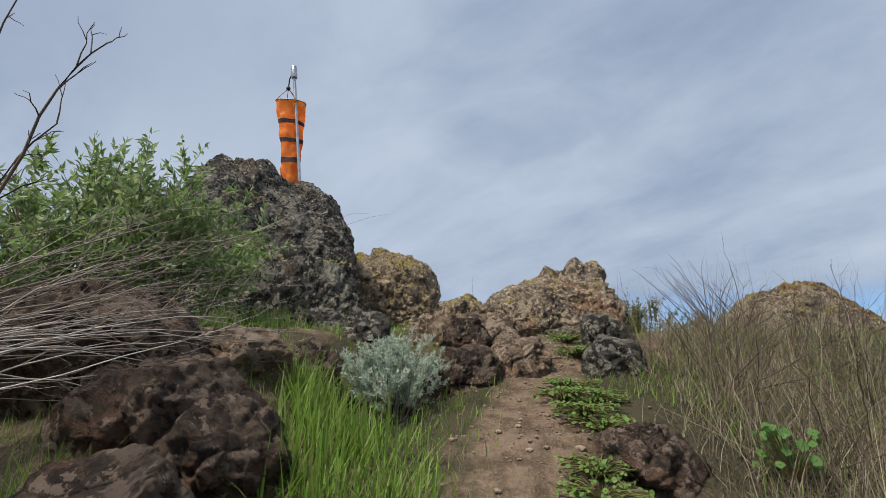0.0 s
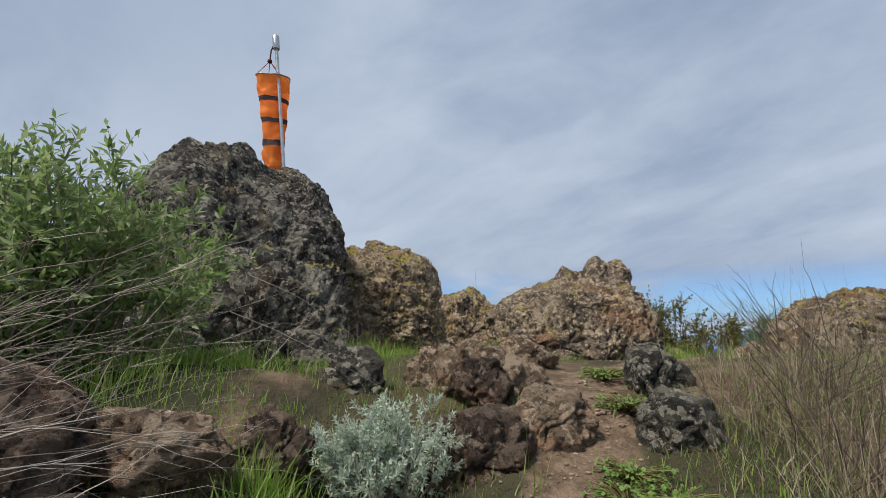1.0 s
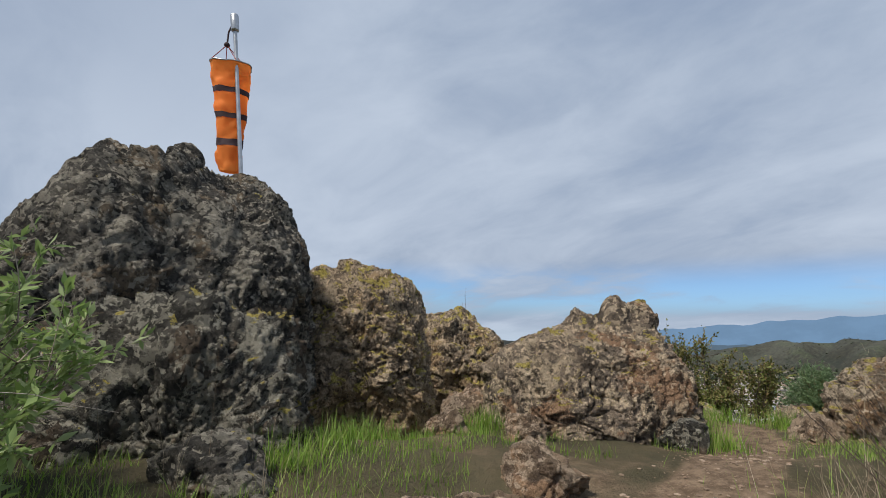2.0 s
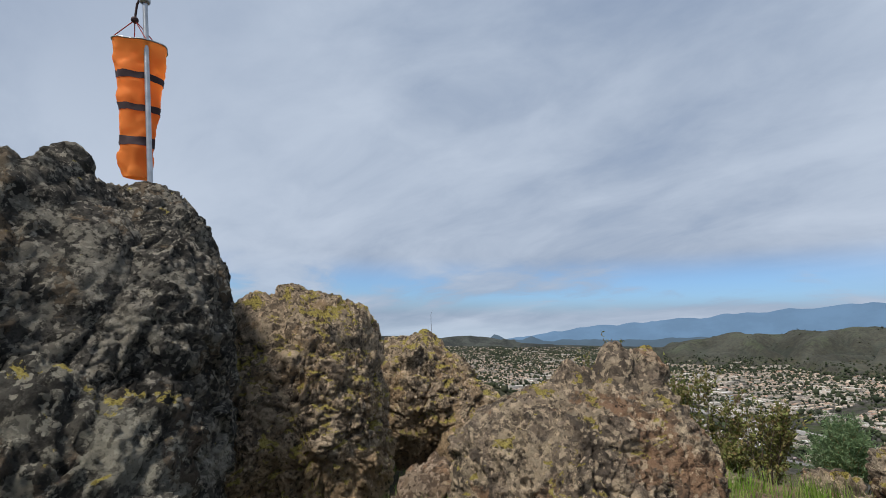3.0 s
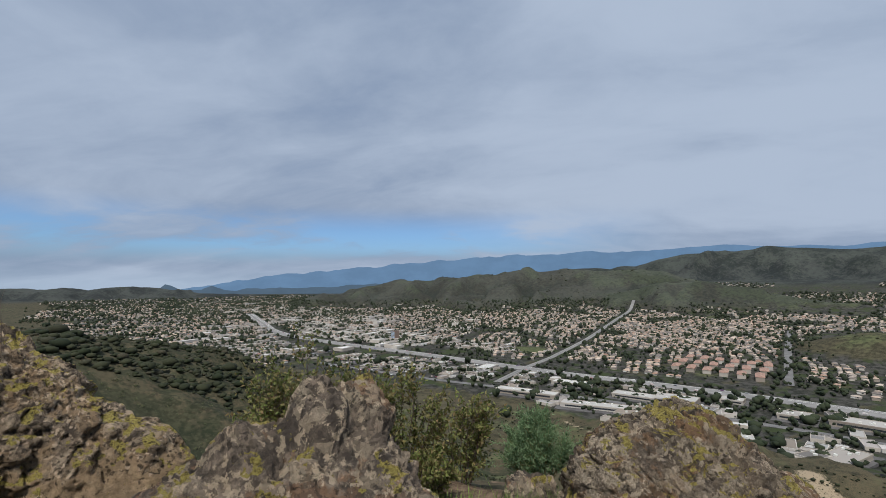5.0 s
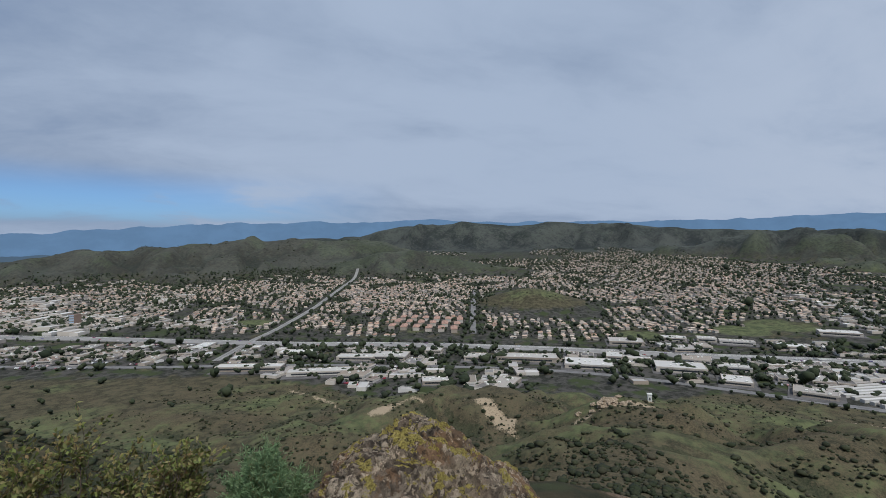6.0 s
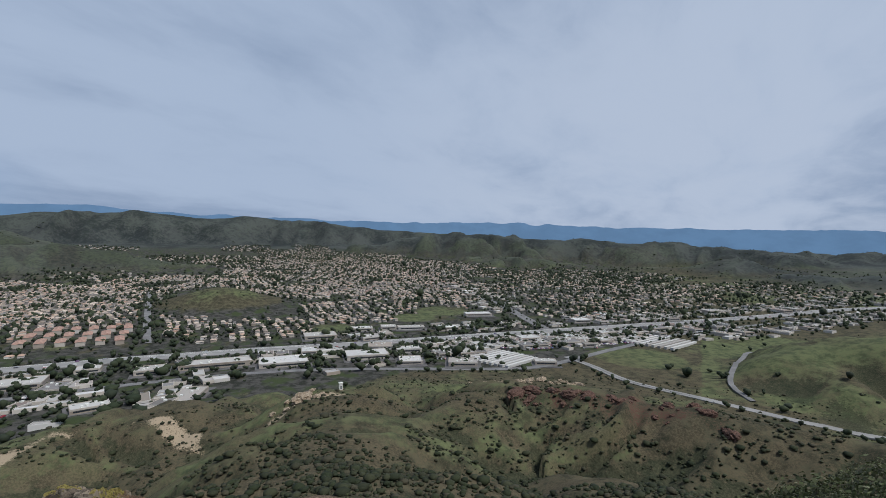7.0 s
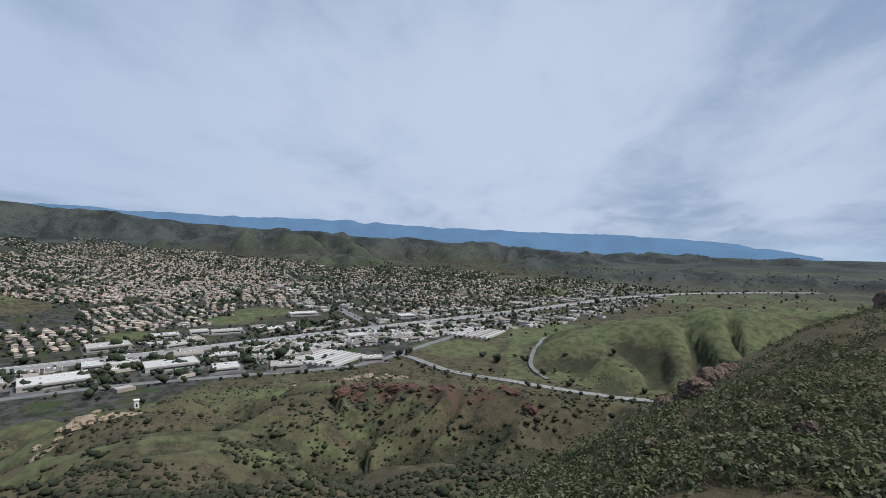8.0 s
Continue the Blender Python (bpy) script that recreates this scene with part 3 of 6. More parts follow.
def blue_range(name, label, line, rng_m, depth, tint, haze_glow, seed):
    """A long range seen against the sky: crest heights by bearing, with a rumpled front."""
    az = np.arange(line[0][0], line[-1][0], 0.2)
    el = np.interp(az, [p[0] for p in line], [p[1] for p in line])
    v = np.linspace(0, 1, 14)
    A, V = np.meshgrid(np.radians(az), v, indexing="ij")
    R = rng_m - depth * (1 - V)
    rough = layers(np.stack([np.degrees(A).ravel() * 0.55, V.ravel() * 2.2, np.zeros(A.size)], 1), 5, seed).reshape(A.shape)
    top = 4 + rng_m * np.tan(np.radians(el))[:, None] + rough * 16 * V
    Z = -150 + (top + 150) * V**0.8
    X, Y = SUMMIT[0] + R * np.sin(A), SUMMIT[1] + R * np.cos(A)
    na, nv = X.shape
    i, j = np.meshgrid(np.arange(na - 1), np.arange(nv - 1), indexing="ij")
    quads = np.stack([i * nv + j, (i + 1) * nv + j, (i + 1) * nv + j + 1, i * nv + j + 1], -1).reshape(-1, 4)
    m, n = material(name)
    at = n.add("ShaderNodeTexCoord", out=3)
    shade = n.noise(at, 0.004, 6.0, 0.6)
    # no haze in the air: bluish emission over a blue base stands in
    col = n.mix(n.ramp(shade, 0.35, 0.65), tuple(c * 0.86 for c in haze_glow), haze_glow)
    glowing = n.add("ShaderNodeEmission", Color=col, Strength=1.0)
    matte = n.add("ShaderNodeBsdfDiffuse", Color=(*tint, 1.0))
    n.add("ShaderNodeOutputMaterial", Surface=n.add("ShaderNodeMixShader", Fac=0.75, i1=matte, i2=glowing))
    me = mesh_of(name, np.stack([X.ravel(), Y.ravel(), Z.ravel()], 1), quads, [m])
    return tagged(new(name, me), label, "mountains", kind="structure")


blue_range("backdrop", "distant blue mountain range with haze painted into its glowing colour", [(8, -0.9), (14, -0.2), (22, 1.1), (33, 2.2), (48, 3.5), (58, 3.75), (68, 3.95), (73, 4.1), (79, 3.7), (88, 3.5), (107, 3.25), (119, 3.2), (133, 2.5), (146, 2.15), (158, 1.5), (164, 1.05), (168, 0.2), (171, -0.4)], 4800, 500, (0.10, 0.16, 0.25), (0.155, 0.275, 0.44), 91)
blue_range("backdrop", "low hills with small cones on the horizon, haze painted into their colour", [(4, -1.2), (10, -0.7), (11.6, 0.25), (13, -0.45), (15, -0.35), (16, 0.05), (17.3, -0.4), (25, -0.35), (34, 0.2), (40, -0.6)], 4250, 350, (0.07, 0.10, 0.13), (0.10, 0.155, 0.22), 97)

# ---- rocks ----
ICO = {}


def sphere_points(level):
    if level not in ICO:
        bm = bmesh.new()
        bmesh.ops.create_icosphere(bm, subdivisions=level, radius=1.0)
        bm.verts.ensure_lookup_table()
        v = np.array([p.co[:] for p in bm.verts])
        f = np.array([[p.index for p in g.verts] for g in bm.faces])
        bm.free()
        ICO[level] = v / np.linalg.norm(v, axis=1)[:, None], f
    return ICO[level]


def rock_mesh(name, centre, lumps, mat, level=6, rough=1.0, lump=0.28, seed=0, sink=None, cuts=12, slice_=(0.74, 0.93)):
    """A boulder: the outermost of several rounded masses (place, radii) seen from its centre, broken up by layered relief and knobs."""
    d, f = sphere_points(level)
    c = np.array(centre, float)
    total = np.zeros(len(d))
    for lx, ly, lz, rx, ry, rz in lumps:
        p, s = (c - (lx, ly, lz)) / (rx, ry, rz), d / (rx, ry, rz)
        a, b, g = (s * s).sum(1), (s * p).sum(1), (p * p).sum() - 1
        disc = b * b - a * g
        t = np.where(disc > 0, (-b + np.sqrt(np.maximum(disc, 0))) / a, 0)
        total += np.maximum(t, 0) ** 14
    dist = np.maximum(total, 1e-9) ** (1 / 14)
    # broken faces: planes that slice off a little of the rounded form
    r = np.random.default_rng(seed + 1)
    for cut in range(cuts):
        nrm = r.normal(size=3)
        nrm /= np.linalg.norm(nrm)
        across = d @ nrm
        reach = (dist * across).max() * r.uniform(*slice_)
        lim = np.where(across > 0.05, reach / np.maximum(across, 0.05), 1e9)
        dist = np.minimum(dist, lim)
    p = c + d * dist[:, None]
    size = float(np.median(dist))
    warp = p + 0.09 * np.stack([layers(p * 3.1, 3, seed + 5 + q) for q in range(3)], 1)
    slab, gap1 = facets(warp / (lump * 2.1), seed + 40)
    block, gap2 = facets(warp / (lump * 0.85), seed + 60)
    chip, gap3 = facets(warp / (lump * 0.34), seed + 70)
    rel = 0.10 * size * layers(p / size * 0.9, 3, seed)
    rel += 0.10 * min(1.0, size) * (0.25 - np.abs(layers(warp * 1.5, 4, seed + 9)))
    rel += lump * (0.30 * slab + 0.20 * block + 0.11 * chip)
    rel -= lump * (0.16 * np.exp(-((gap1 / 0.045) ** 2)) + 0.08 * np.exp(-((gap2 / 0.08) ** 2)) + 0.03 * np.exp(-((gap3 / 0.12) ** 2)))
    rel += 0.034 * layers(p * 8.0, 5, seed + 14, 0.66)
    for often, deep in ((8.0, 0.045), (17.0, 0.022)):
        pit, _ = cells(p * often + 0.4 * layers(p * 4.0, 2, seed + 3)[:, None], seed + 80)
        rel -= deep * np.sqrt(np.maximum(0, 1 - (pit / 0.42) ** 2)) * step(layers(p * 2.6, 2, seed + 22), -0.25, 0.25)
    p = p + d * (rel * rough)[:, None]
    if sink is not None:
        low = p[:, 2] < sink
        p[low, 2] = sink + (p[low, 2] - sink) * 0.2
    return mesh_of(name, p - c, f, [mat]), c


def rock(name, label, centre, lumps, mat, group="", **kw):
    me, c = rock_mesh(name, centre, lumps, mat, **kw)
    ob = new(name, me)
    ob.location = c
    return tagged(ob, label, "rock", group)


outcrop = empty("outcrop", "tall dark grey volcanic outcrop with pale crusts, windsock mast on top", "rock", (-2.7, 6.7, 1.2))
for at, lumps, q in (
    ((-2.6, 6.9, 2.4), [(-3.05, 6.45, 2.65, 0.80, 1.0, 1.95), (-2.45, 7.35, 2.45, 0.88, 0.9, 2.02), (-2.18, 7.2, 2.4, 0.60, 0.8, 1.75), (-2.75, 6.85, 2.55, 0.62, 0.7, 1.82), (-2.02, 6.85, 2.2, 0.60, 0.9, 1.60), (-1.86, 6.7, 2.5, 0.42, 0.65, 0.95), (-2.3, 6.3, 1.5, 1.0, 0.8, 1.5)], 3),
    ((-3.3, 6.0, 2.3), [(-3.2, 6.05, 2.65, 0.66, 0.75, 1.78), (-3.5, 5.9, 1.8, 0.9, 0.95, 1.7), (-2.9, 5.95, 2.2, 0.65, 0.65, 1.6), (-2.72, 6.35, 2.6, 0.72, 0.65, 1.72), (-2.35, 6.5, 2.4, 0.62, 0.65, 1.68)], 5),
    ((-2.3, 5.85, 1.5), [(-2.4, 5.9, 1.6, 0.85, 0.6, 1.15), (-1.9, 6.05, 1.5, 0.6, 0.6, 1.05)], 8)):
    me, c = rock_mesh("block", at, lumps, ROCK_DARK, level=8 if q == 3 else 7, lump=0.30, seed=q, cuts=7, slice_=(0.84, 0.97), rough=0.78)
    part("block", me, None, outcrop).location = c - np.array((-2.7, 6.7, 1.2))
rock("boulder", "dark lichen-crusted boulder leaning on the outcrop", (-1.75, 5.1, 1.8), [
    (-1.85, 5.30, 1.9, 0.8, 0.6, 1.00), (-1.32, 5.45, 1.75, 0.36, 0.5, 1.18), (-2.4, 5.1, 1.6, 0.75, 0.6, 1.15), (-1.15, 5.05, 1.5, 0.34, 0.4, 0.85)], ROCK_GREY, level=7, lump=0.30, seed=11)
rock("boulder", "rounded brown boulder crusted with yellow lichen", (-0.8, 8.2, 2.1), [
    (-1.25, 8.3, 2.1, 1.04, 0.9, 1.50), (-0.62, 8.40, 2.25, 0.60, 0.8, 1.28), (-0.95, 7.75, 1.7, 0.95, 0.75, 1.5)], ROCK_MID, level=8, rough=0.85, lump=0.32, seed=19, cuts=12, slice_=(0.85, 0.96))
rock("boulder", "pale brown boulder with yellow lichen on its crown", (0.5, 10.1, 2.1), [
    (0.25, 10.1, 2.15, 0.72, 0.8, 1.22), (0.80, 9.95, 1.9, 0.62, 0.7, 0.95), (1.20, 9.6, 1.6, 0.60, 0.6, 0.88), (1.62, 9.4, 1.5, 0.5, 0.5, 0.75)], ROCK_MID, level=7, lump=0.30, seed=23, cuts=10, slice_=(0.80, 0.95), rough=0.85)
rock("boulder", "knobbly warm brown boulder with two knobs on top", (1.4, 6.15, 1.9), [
    (1.35, 6.15, 1.75, 0.92, 0.72, 0.98), (1.55, 6.2, 2.05, 0.70, 0.60, 0.86), (1.0, 6.15, 1.95, 0.55, 0.5, 0.76), (1.92, 6.05, 2.0, 0.40, 0.5, 0.80),
    (1.70, 6.15, 2.87, 0.13, 0.18, 0.18), (1.98, 6.2, 2.86, 0.16, 0.20, 0.17), (1.85, 6.2, 2.72, 0.24, 0.24, 0.15), (1.36, 6.15, 2.74, 0.13, 0.20, 0.21)], ROCK_WARM, level=8, lump=0.20, seed=29, cuts=3, slice_=(0.88, 0.97), rough=0.72)
rock("boulder", "tan boulder wedged beside a larger one", (0.3, 6.45, 1.7), [(0.32, 6.45, 1.75, 0.26, 0.35, 0.48)], ROCK_TRAIL, level=5, lump=0.2, seed=31)
rock("boulder", "flat-topped tan boulder splashed with yellow lichen", (4.25, 5.25, 1.8), [
    (4.12, 5.50, 1.74, 0.76, 0.80, 0.88), (3.80, 5.68, 1.78, 0.42, 0.45, 0.76), (4.0, 5.10, 1.68, 0.50, 0.45, 0.76), (4.7, 5.35, 1.48, 0.7, 0.75, 0.70)], ROCK_SPLASHED, level=8, lump=0.24, seed=37, cuts=6, slice_=(0.84, 0.97), rough=0.85)
rock("boulder", "small pale boulder at the ledge's edge", (3.62, 6.35, 1.75), [(3.62, 6.35, 1.75, 0.28, 0.3, 0.42)], ROCK_WARM, level=5, lump=0.16, seed=41)

# ---- roads in the valley ----
ASPHALT = plain("asphalt", (0.155, 0.152, 0.150), 0.9, vary=0.18, scale=0.08)
CONCRETE = plain("pale_concrete_road", (0.225, 0.218, 0.208), 0.9, vary=0.14, scale=0.05)
LINE_PAINT = plain("road_paint", (0.62, 0.62, 0.58), 0.7)
LOT = plain("car_park_asphalt", (0.105, 0.10, 0.098), 0.9, vary=0.25, scale=0.06)


def strip(line, width, lift, side=0.0):
    """Corners and quads of a road that follows the ground."""
    p = smooth_line(line, 14.0)
    d = np.gradient(p, axis=0)
    d /= np.linalg.norm(d, axis=1)[:, None]
    nrm = np.stack([d[:, 1], -d[:, 0]], 1)
    mid = p + nrm * side
    cols = [mid - nrm * width / 2, mid + nrm * width / 2]
    z = np.maximum(land(*cols[0].T), land(*cols[1].T)) + lift
    z = np.convolve(np.pad(z, 3, mode="edge"), np.ones(7) / 7, "valid")
    z = np.maximum(z, np.maximum(land(*cols[0].T), land(*cols[1].T)) + lift * 0.6)
    top = [np.c_[c, z] for c in cols]
    skirt = [np.c_[c, z - 1.6] for c in cols]
    v = np.stack([skirt[0], top[0], top[1], skirt[1]], 1)
    n = len(p)
    i = np.arange(n - 1)[:, None] * 4 + np.arange(3)[None]
    f = np.stack([i, i + 1, i + 5, i + 4], -1).reshape(-1, 4)
    return v.reshape(-1, 3), f


def road(name, label, line, width, mat, lanes=0, lift=0.7):
    v, f = strip(line, width, lift)
    ob = tagged(new(name, mesh_of(name, v, f, [mat], smooth=False)), label, "road", kind="structure")
    for q in range(lanes):
        off = (q - (lanes - 1) / 2) * width / max(1, lanes)
        v, f = strip(line, 0.9 if q != lanes // 2 else 2.0, lift + 0.12, off)
        part("lane_line" if q != lanes // 2 else "median", mesh_of("line", v, f, [LINE_PAINT if q != lanes // 2 else ASPHALT], smooth=False), None, ob)
    return ob


road("road", "wide pale concrete freeway with a dark median", FREEWAY, 36, CONCRETE, 5)
road("road", "two-lane road along the foot of the hills", FRONTAGE, 12, ASPHALT, 1)
road("road", "broad suburban avenue crossing the freeway", ARTERIAL, 12, CONCRETE, 1, 0.9)
road("road", "tree-lined suburban street", CROSSING, 13, ASPHALT, 1)
road("road", "grey avenue leading to the shopping centre", SOUTH_ROAD, 22, ASPHALT, 1, 0.9)
road("road", "canyon road winding below the hill", CANYON_ROAD, 11, CONCRETE, 1)
road("road", "curving side road at the hill's foot", SIDE_ROAD, 6, ASPHALT, 0)

# ---- buildings in the valley ----
WALL_PALE = islands("stucco_wall", [(0.36, 0.32, 0.27), (0.46, 0.42, 0.37), (0.28, 0.235, 0.19), (0.52, 0.50, 0.47)], 0.9, objects=True)
ROOF_TILE = islands("tile_roof", [(0.32, 0.20, 0.145), (0.42, 0.30, 0.23), (0.52, 0.44, 0.37), (0.20, 0.17, 0.15), (0.45, 0.35, 0.27), (0.145, 0.13, 0.12)], 0.9, objects=True)
ROOF_WHITE = islands("membrane_roof", [(0.24, 0.225, 0.21), (0.56, 0.56, 0.54), (0.14, 0.13, 0.12), (0.27, 0.225, 0.18), (0.36, 0.35, 0.335), (0.20, 0.14, 0.11), (0.18, 0.17, 0.165), (0.12, 0.115, 0.11)], 0.8, objects=True)
WALL_ISL = islands("stucco_walls_far", [(0.42, 0.37, 0.31), (0.54, 0.50, 0.45), (0.32, 0.27, 0.22), (0.60, 0.58, 0.55)], 0.9)
ROOF_ISL = islands("tile_roofs_far", [(0.27, 0.165, 0.12), (0.38, 0.275, 0.21), (0.55, 0.46, 0.38), (0.11, 0.10, 0.092), (0.44, 0.35, 0.27), (0.085, 0.080, 0.078), (0.25, 0.22, 0.20)], 0.9)
SHED_ROOF = islands("flat_roofs_far", [(0.20, 0.185, 0.17), (0.50, 0.50, 0.48), (0.12, 0.112, 0.105), (0.28, 0.24, 0.195), (0.36, 0.35, 0.335), (0.17, 0.12, 0.095), (0.60, 0.59, 0.57), (0.13, 0.125, 0.12)], 0.85)
YARD_ROOF = islands("white_roof_sheets", [(0.46, 0.45, 0.43), (0.36, 0.34, 0.315), (0.52, 0.51, 0.49), (0.28, 0.255, 0.23)], 0.8, objects=True)
HALL_ROOF = islands("pale_hall_roofs", [(0.60, 0.59, 0.57), (0.42, 0.40, 0.37), (0.66, 0.65, 0.63), (0.30, 0.27, 0.24), (0.54, 0.52, 0.49)], 0.85)
GLASS_DARK = plain("dark_window", (0.03, 0.035, 0.04), 0.2, spec=0.5)
TRUNK = plain("bark", (0.10, 0.075, 0.055), 0.95, vary=0.35, scale=6.0)
CROWN = islands("oak_leaves", [(0.019, 0.029, 0.016), (0.032, 0.043, 0.021), (0.046, 0.058, 0.030), (0.026, 0.034, 0.022)], 0.8, 0.15)
CARS = islands("car_paint", [(0.60, 0.60, 0.60), (0.04, 0.04, 0.045), (0.30, 0.31, 0.33), (0.70, 0.70, 0.68), (0.25, 0.03, 0.03), (0.05, 0.08, 0.20)], 0.35, spec=0.5)


def house_shape(w, d, h, pitch):
    """Walls and a hipped roof with eaves: corners and faces of each."""
    bw = np.array([(-w, -d, -2), (w, -d, -2), (w, d, -2), (-w, d, -2), (-w, -d, h), (w, -d, h), (w, d, h), (-w, d, h)]) * (0.5, 0.5, 1)
    bf = np.array([(0, 1, 5, 4), (1, 2, 6, 5), (2, 3, 7, 6), (3, 0, 4, 7)])
    e, top, run = 0.6, h + pitch, max(0.8, (w - d) / 2 + 1.5)
    rv = np.array([(-w / 2 - e, -d / 2 - e, h), (w / 2 + e, -d / 2 - e, h), (w / 2 + e, d / 2 + e, h), (-w / 2 - e, d / 2 + e, h), (-run, 0, top), (run, 0, top)])
    rq = np.array([(0, 1, 5, 4), (2, 3, 4, 5), (0, 3, 2, 1)])
    rt = np.array([(1, 2, 5), (3, 0, 4)])
    return bw, bf, rv, rq, rt


def near_line(x, y, line, gap):
    return along(np.asarray(x, float), np.asarray(y, float), [(*p, 0) for p in line])[0] < gap


ROADS = [(FREEWAY, 34), (FRONTAGE, 16), (ARTERIAL, 22), (CROSSING, 16), (SOUTH_ROAD, 22), (CANYON_ROAD, 20), (SIDE_ROAD, 16)]


def buildable(x, y, steep=0.16):
    ok = np.ones(np.shape(x), bool)
    for line, gap in ROADS:
        ok &= ~near_line(x, y, line, gap)
    for fx, fy, fr in FIELDS:
        ok &= np.hypot(x - fx, y - fy) > fr
    ok &= ~((x > 895) & (x < 1065) & (y > 220) & (y < 395))
    here = land(x, y)
    slope = np.hypot(land(x + 14, y) - here, land(x, y + 14) - here) / 14
    return ok & (slope < steep) & (here - floor_level(x, y) < 16)


# streets of houses: centre, half extents, bearing of the rows, lot, spacing of rows, share built
ESTATES = [
    ((1140, 400), (290, 230), 14, 12.9, 21.8, 0.97), ((1480, 560), (330, 300), -8, 12.9, 22.7, 0.97), ((1020, 720), (230, 190), 32, 13.3, 23.5, 0.92), ((1800, 760), (330, 330), 18, 13.3, 23.5, 0.92), ((1380, 950), (330, 230), 26, 13.8, 24.4, 0.85), ((1750, 330), (240, 170), -20, 13.3, 22.7, 0.92), ((1700, 80), (260, 130), 4, 13.3, 23.5, 0.9),
    ((985, 20), (105, 140), 4, 16.3, 26.9, 0.85), ((1480, -180), (230, 200), 26, 13.8, 24.4, 0.9), ((2000, -330), (330, 320), -18, 13.8, 25.2, 0.9),
    ((2420, -560), (330, 330), 10, 14.6, 27.7, 0.8), ((1500, -520), (300, 160), -6, 13.8, 26.0, 0.85), ((1250, -980), (380, 330), 20, 16.3, 33.6, 0.55),
    ((1000, -1500), (330, 300), -15, 17.2, 37.0, 0.45), ((1150, 1500), (360, 330), 8, 14.6, 27.7, 0.7), ((1500, 2050), (430, 380), -12, 16.3, 31.9, 0.65),
    ((420, 1700), (260, 420), 15, 15.5, 30.2, 0.7), ((480, 2500), (420, 420), -10, 17.2, 35.3, 0.6), ((2330, 1080), (170, 110), 24, 20.6, 42.0, 0.35), ((2900, -250), (200, 190), 35, 17.2, 33.6, 0.5), ((1850, 1300), (300, 220), 22, 14.6, 26.9, 0.6),
    ((1750, -1250), (360, 300), 5, 18.9, 43.7, 0.4), ((330, 1200), (160, 260), 5, 16.3, 33.6, 0.5), ((1130, -190), (150, 120), 12, 13.8, 25.2, 0.8), ((1200, -400), (170, 110), -10, 14.6, 26.0, 0.75), ((1750, -560), (220, 200), 14, 13.8, 26.0, 0.85), ((1000, -760), (130, 160), 6, 15.5, 30.2, 0.6), ((2050, 30), (240, 180), -12, 13.8, 25.2, 0.85), ((2450, -150), (260, 220), 20, 14.6, 27.7, 0.8), ((850, 1150), (120, 200), 20, 14.6, 26.9, 0.7),
    ((2330, 1150), (210, 130), 30, 19.0, 34.0, 0.5), ((2600, 960), (170, 200), 10, 20.0, 38.0, 0.45), ((2900, 360), (90, 230), 4, 18.0, 34.0, 0.6), ((2770, -70), (190, 170), 12, 17.0, 32.0, 0.7), ((2600, -520), (240, 300), -14, 16.0, 30.0, 0.7), ((2330, -850), (280, 190), 22, 16.0, 30.0, 0.7), ((1790, -1040), (240, 160), -10, 17.0, 32.0, 0.6), ((1680, -1480), (260, 260), 8, 22.0, 42.0, 0.35), ((700, 2050), (260, 300), 8, 17.0, 33.0, 0.6), ((950, 2650), (420, 380), -6, 19.0, 38.0, 0.55), ((1350, 2800), (380, 260), 14, 20.0, 40.0, 0.5), ((450, 3200), (350, 300), 4, 24.0, 46.0, 0.45),
]
# farther streets, by bearing and range
ESTATES += [(polar(az, r), half, turn, lot, gap, share) for az, r, half, turn, lot, gap, share in (
    (93, 3150, (260, 230), 8, 18, 34, 0.7), (98, 3050, (260, 250), -12, 18, 34, 0.7), (102, 2850, (220, 220), 20, 17, 32, 0.75), (88, 3500, (260, 150), 0, 24, 36, 0.6), (95, 3560, (240, 120), 10, 24, 38, 0.5),
    (64, 3250, (160, 230), 30, 21, 38, 0.6), (69, 3350, (200, 230), 14, 22, 40, 0.55), (74, 3450, (160, 200), -6, 24, 42, 0.45), (83, 2700, (120, 330), 4, 18, 34, 0.7), (88, 2500, (230, 260), 12, 16, 30, 0.8),
    (52, 1900, (260, 190), 40, 14, 26, 0.85), (46, 1750, (260, 190), 36, 14, 26, 0.85), (40, 2050, (200, 220), 30, 15, 29, 0.7), (57, 2250, (200, 160), 44, 15, 29, 0.75),
    (24, 2100, (260, 240), 12, 17, 34, 0.6), (18, 2700, (300, 300), 6, 19, 38, 0.55), (26, 3000, (320, 300), 18, 20, 40, 0.55), (12, 1700, (200, 240), 0, 16, 32, 0.6), (9, 2600, (240, 340), 0, 19, 38, 0.55), (21, 3500, (420, 240), 10, 22, 44, 0.5),
    (112, 2150, (230, 150), 20, 17, 34, 0.65), (120, 2050, (230, 150), 10, 18, 36, 0.6), (127, 1900, (220, 150), 0, 19, 40, 0.55), (133, 1750, (170, 140), -12, 20, 42, 0.5))]


